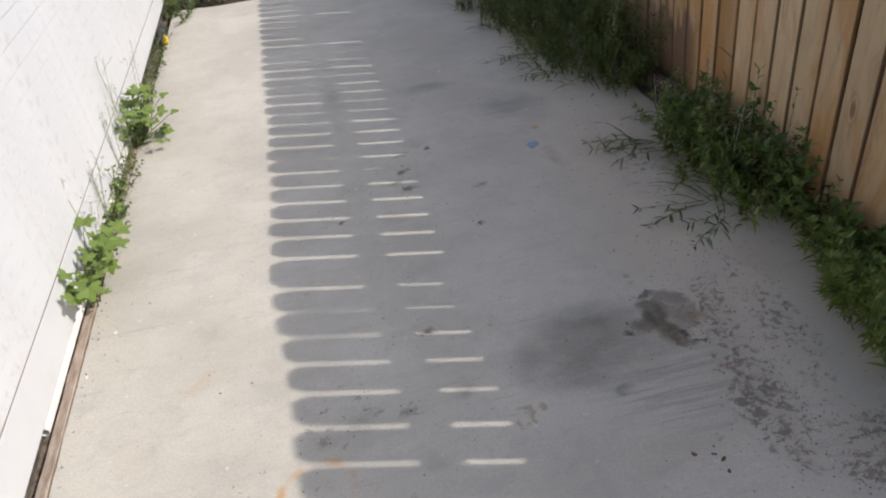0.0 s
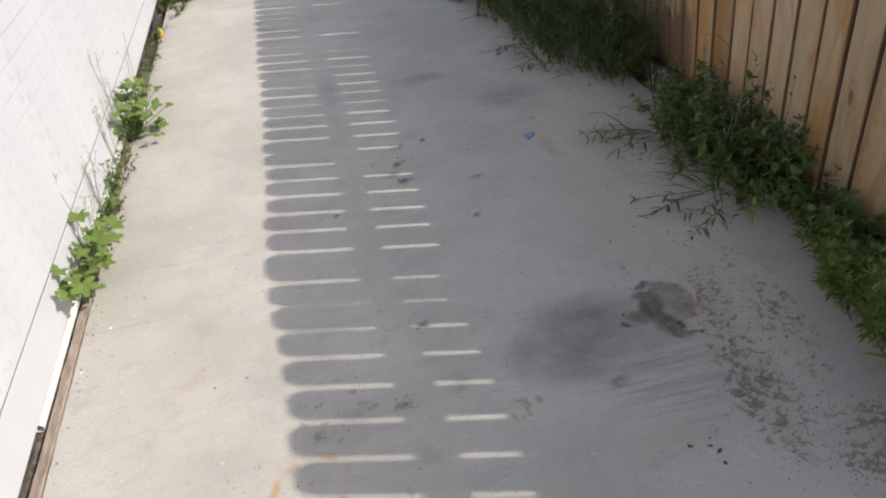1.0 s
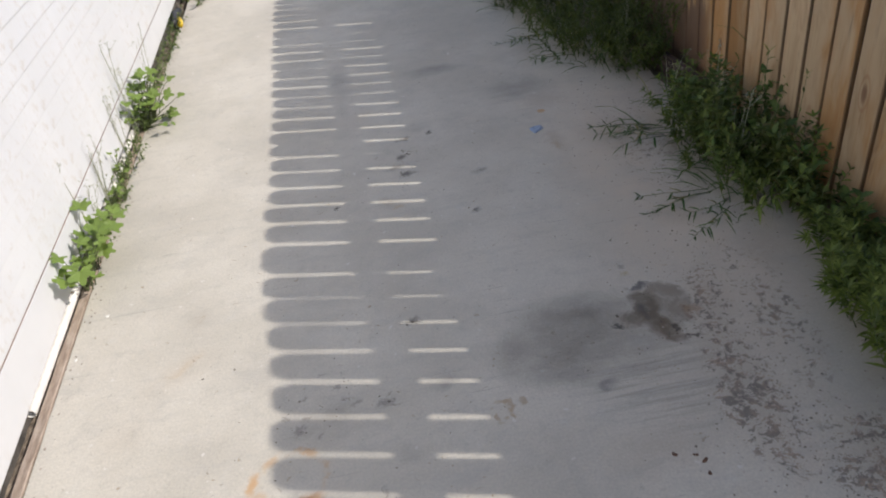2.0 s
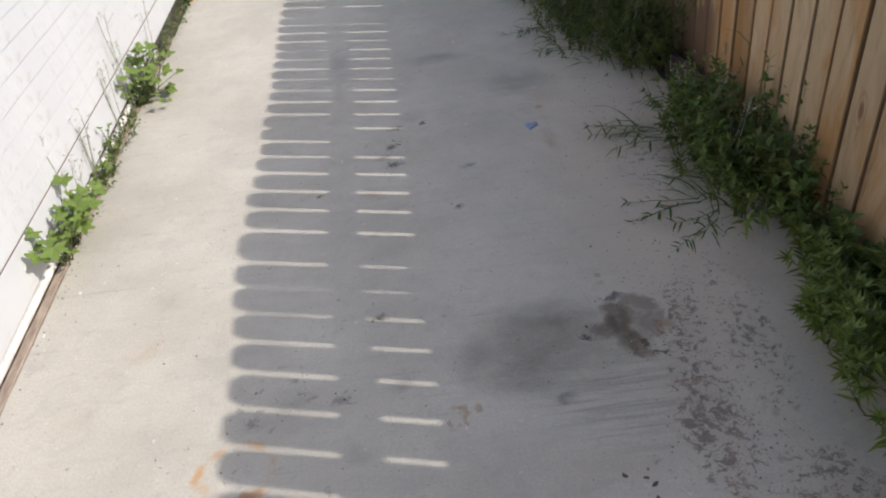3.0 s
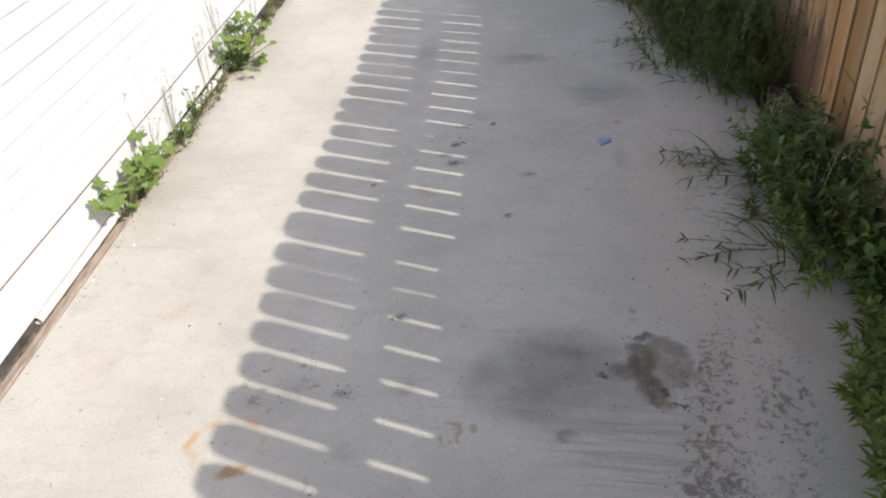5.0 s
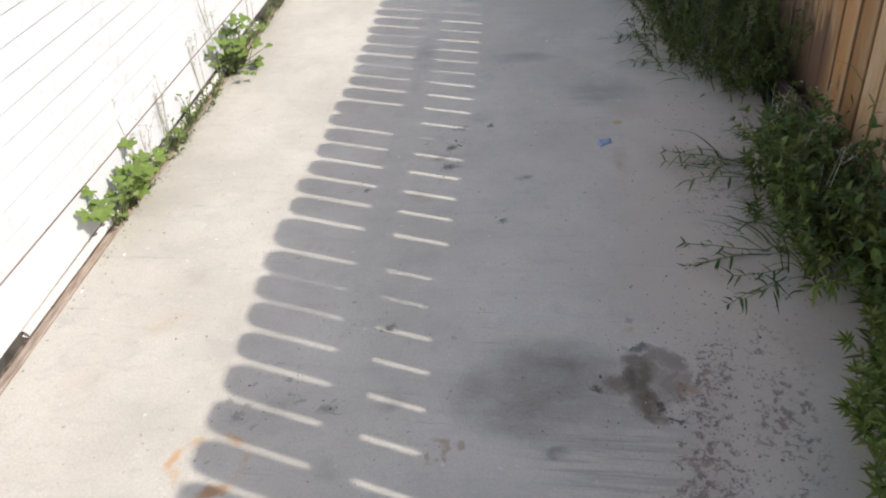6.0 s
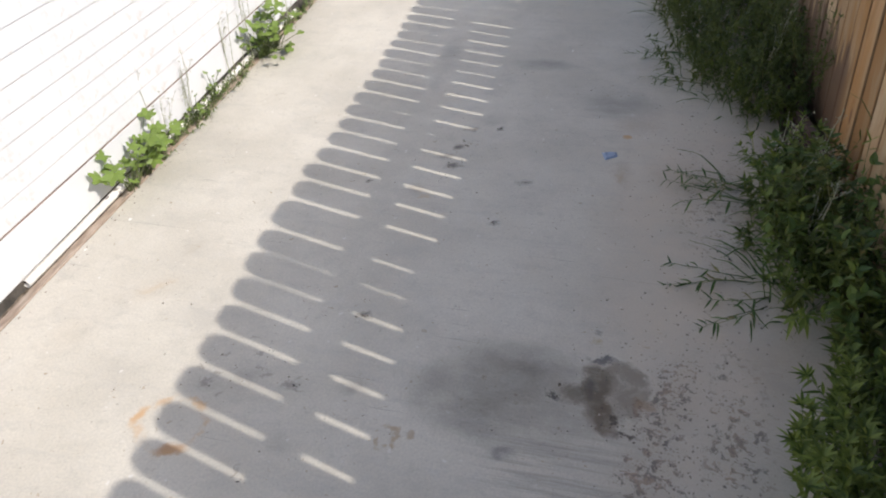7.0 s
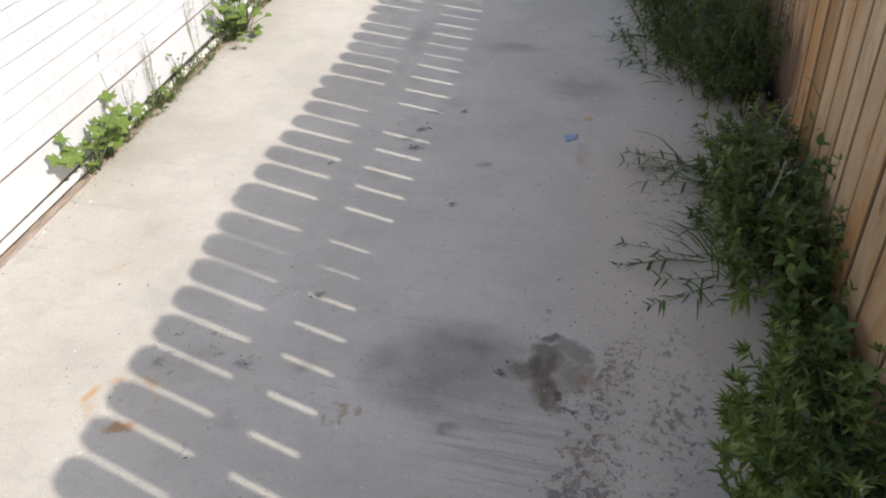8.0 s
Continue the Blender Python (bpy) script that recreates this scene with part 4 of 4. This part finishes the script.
for i, (x, y, h) in enumerate(((-0.78, 6.05, 0.22), (-0.62, 6.15, 0.2), (-0.50, 6.2, 0.18), (-0.7, 6.3, 0.3), (-0.86, 5.85, 0.16), (-0.3, 6.3, 0.16), (-0.84, 6.2, 0.3))):
    weed("weed", (x, y, -0.02), 650 + i, 9, h, 0.045, 0.020, 16, HERB, "green weed at the far end of the concrete", 0.06, (0.4, 1.4), 0.1, 0.1, 0.5, group="weeds along the wall", twigs=1)


def dry_weed(base, seed, stems, height, label):
    """Thin dead stalks with short side twigs and seed heads."""
    rng = random.Random(seed)
    top = tagged(new("dry_weed"), label, "weed", "dry weeds")
    top.location = base
    for s in range(stems):
        V, F, HV, HF = [], [], [], []
        pts = arc((rng.gauss(0, 0.01), rng.gauss(0, 0.07), 0), rng.uniform(-0.9, 2.0), rng.uniform(1.25, 1.55), height * rng.uniform(0.55, 1.05), rng, steps=8, rise=0.0)
        tube(V, F, pts, 0.0021, 0.0009, 4)
        for k in range(4):
            at, d = along(pts, rng.uniform(0.35, 0.95))
            tw = arc(at, rng.uniform(-1.2, 2.5), rng.uniform(0.4, 1.2), rng.uniform(0.03, 0.08), rng, steps=3, rise=0.4)
            tube(V, F, tw, 0.0009, 0.0005, 3)
            for j in range(3):
                lance_leaf(HV, HF, tw[-1], Vector((rng.uniform(-1, 1), rng.uniform(-1, 1), rng.uniform(-0.3, 1))), Vector((0, 0, 1)), rng.uniform(0.008, 0.016), 0.005, rng, 0.3, steps=2)
        stalk = part("stalk", mesh_of("stalk", V, F, DRY_STEM, True), top)
        tagged(part("seed_spray", mesh_of("seed_spray", HV, HF, DRY_STEM), stalk), kind="stuff")


DRY = "thin dry pale weed stalks standing against the wall"
PALE = "pale dry grass stalks among the fence weeds"
dry_weed((1.86, 2.28, 0.0), 36, 6, 0.40, PALE)
dry_weed((1.92, 2.60, 0.0), 37, 6, 0.38, PALE)
dry_weed((1.88, 3.55, 0.0), 38, 7, 0.50, PALE)
dry_weed((1.90, 1.00, 0.0), 39, 6, 0.42, PALE)
dry_weed((1.90, 2.88, 0.0), 40, 6, 0.26, PALE)
dry_weed(by_wall(-0.832, 2.62, 0.0), 31, 5, 0.40, DRY)
dry_weed(by_wall(-0.832, 2.84, 0.0), 32, 5, 0.36, DRY)
dry_weed(by_wall(-0.832, 3.38, 0.0), 33, 7, 0.42, DRY)
dry_weed(by_wall(-0.832, 3.60, 0.0), 34, 6, 0.52, DRY)
dry_weed(by_wall(-0.832, 4.15, 0.0), 35, 5, 0.55, DRY)


# ---- litter and small marks ----
def flake(V, F, at, size, rng, z=0.002):
    """A crumpled scrap a few millimetres thick."""
    n, b, turn = 7, len(V), rng.uniform(0, 6.28)
    ratio = rng.uniform(0.35, 0.9)
    ring = [(size * rng.uniform(0.6, 1.1) * math.cos(6.283 * k / n), size * ratio * rng.uniform(0.6, 1.1) * math.sin(6.283 * k / n)) for k in range(n)]
    ca, sa = math.cos(turn), math.sin(turn)
    for layer in (0, 1):
        for x, y in ring:
            s = 1 - 0.35 * layer
            V.append(Vector((at[0] + s * (x * ca - y * sa), at[1] + s * (x * sa + y * ca), z * 0.2 + layer * (0.25 * size * rng.uniform(0.3, 1.0)))))
    F.append(tuple(b + n + k for k in range(n)))
    for k in range(n):
        F.append((b + k, b + (k + 1) % n, b + n + (k + 1) % n, b + n + k))


def scrap(name, label, category, at, size, material, seed, pieces=1, scatter=0.0, group=""):
    rng = random.Random(seed)
    V, F = [], []
    for i in range(pieces):
        flake(V, F, (rng.gauss(0, scatter), rng.gauss(0, scatter)) if i else (0, 0), size * (1 if not i else rng.uniform(0.3, 0.8)), rng)
    ob = tagged(new(name, mesh_of(name, V, F, material)), label, category, group)
    ob.location = (*at, 0)
    return ob


scrap("plastic_scrap", "flattened pale blue plastic scrap on the concrete", "litter", (1.185, 2.864), 0.046, BLUE, 1)
scrap("white_pebble", "small white pebble on the concrete", "pebble", (-0.715, 2.069), 0.011, WHITE, 2)
scrap("white_pebble", "small white pebble on the concrete", "pebble", (-0.78, 1.86), 0.010, WHITE, 3)
scrap("white_pebble", "small white pebble on the concrete", "pebble", (0.93, 3.93), 0.013, WHITE, 4)
for i, (x, y, s, n, sc) in enumerate(((0.183, 2.502, 0.013, 4, 0.02), (0.499, 2.679, 0.016, 5, 0.03), (0.50, 2.60, 0.013, 3, 0.015), (0.674, 3.024, 0.018, 4, 0.02), (0.54, 2.85, 0.018, 6, 0.03), (0.762, 2.308, 0.015, 4, 0.014),
                                      (1.01, 2.31, 0.010, 1, 0), (0.417, 1.722, 0.014, 5, 0.02), (0.40, 1.80, 0.009, 2, 0.01), (0.303, 1.397, 0.012, 4, 0.022), (0.645, 1.29, 0.006, 1, 0), (0.04, 1.345, 0.009, 9, 0.05),
                                      (0.16, 1.44, 0.009, 8, 0.05), (0.02, 1.47, 0.009, 6, 0.05), (-0.05, 1.20, 0.009, 1, 0), (0.12, 2.49, 0.006, 3, 0.03), (0.29, 1.70, 0.006, 3, 0.03), (0.85, 2.60, 0.010, 4, 0.02), (0.28, 1.06, 0.012, 2, 0.01), (1.10, 1.56, 0.013, 2, 0.01),
                                      (-0.201, 1.663, 0.010, 1, 0), (-0.306, 1.648, 0.011, 1, 0), (1.08, 2.0, 0.008, 3, 0.03), (1.55, 3.27, 0.016, 1, 0), (1.22, 1.95, 0.010, 3, 0.02), (1.14, 1.40, 0.008, 3, 0.03), (0.93, 1.36, 0.008, 3, 0.02))):
    one = scrap("dead_leaf" if n == 1 else "leaf_crumbs", "dark crumpled dead leaf bits on the concrete", "litter", (x, y), s * 0.55, LITTER, 40 + i, n, sc)
    if n > 1:
        tagged(one, kind="stuff")
scrap("rotten_fruit", "dark brown rotten fruit scrap on the concrete", "litter", (1.13, 0.985), 0.013, ROT, 91, 3, 0.025)
scrap("rotten_fruit", "dark brown rotten fruit scrap on the concrete", "litter", (1.06, 1.02), 0.009, ROT, 92, 3, 0.02)


def black_scrap():
    ob = tagged(new("hose_end"), "black crushed rubber scrap with a yellow cap by the wall", "litter")
    ob.location = by_wall(-0.832, 5.36, 0.0)
    rng = random.Random(8)
    V, F = [], []
    tube(V, F, [(0, 0.16, 0.03), (0.02, 0.08, 0.05), (0.0, 0.0, 0.06), (0.01, -0.08, 0.045), (0.0, -0.14, 0.03)], 0.030, 0.024, 8)
    part("body", mesh_of("body", V, F, BLACK, True), ob)
    V, F = [], []
    tube(V, F, [(0.035, -0.05, 0.03), (0.05, -0.10, 0.028), (0.055, -0.15, 0.022)], 0.022, 0.018, 10)
    part("cap", mesh_of("cap", V, F, YELLOW, True), ob, "bright yellow plastic cap")


black_scrap()


def scatter(name, label, category, count, size, material, seed, places, beside=False):
    """Countless small bits, strewn round the given places."""
    rng = random.Random(seed)
    V, F = [], []
    for i in range(count):
        cx, cy, sx, sy = rng.choice(places)
        x, y = rng.gauss(cx, sx), rng.gauss(cy, sy)
        if beside:
            x, y, _ = by_wall(x, y)
        if -0.9 < x < 2.05 and y < 5.95:
            flake(V, F, (x, y), size * rng.uniform(0.4, 1.3), rng)
    tagged(new(name, mesh_of(name, V, F, material)), label, category, kind="stuff")


scatter("leaf_litter", "scattered dark specks of leaf litter on the concrete", "litter", 270, 0.0036, LITTER, 61,
        [(0.6, 2.2, 0.6, 0.9), (1.4, 2.4, 0.25, 0.8), (1.5, 1.5, 0.2, 0.5), (0.2, 1.4, 0.3, 0.3), (1.7, 2.6, 0.15, 0.8), (1.75, 1.6, 0.1, 0.5), (1.3, 3.0, 0.3, 0.5), (0.5, 2.75, 0.08, 0.2), (1.27, 1.46, 0.05, 0.03), (1.2, 1.6, 0.06, 0.08)])
scatter("grit", "loose tan grit and small stones on worn concrete", "grit", 1500, 0.0048, STONE, 62,
        [(1.44, 1.55, 0.08, 0.2), (1.40, 1.1, 0.10, 0.2), (1.58, 0.88, 0.14, 0.14), (1.42, 1.3, 0.05, 0.25), (1.62, 2.5, 0.16, 0.4), (1.60, 2.1, 0.12, 0.3), (1.66, 2.9, 0.12, 0.25)])
scatter("wall_litter", "dry leaf bits and grit along the wall foot", "litter", 260, 0.006, STONE, 63, [(-0.77, 2.4, 0.012, 0.9), (-0.77, 4.0, 0.015, 0.8), (-0.76, 5.2, 0.02, 0.5)], True)
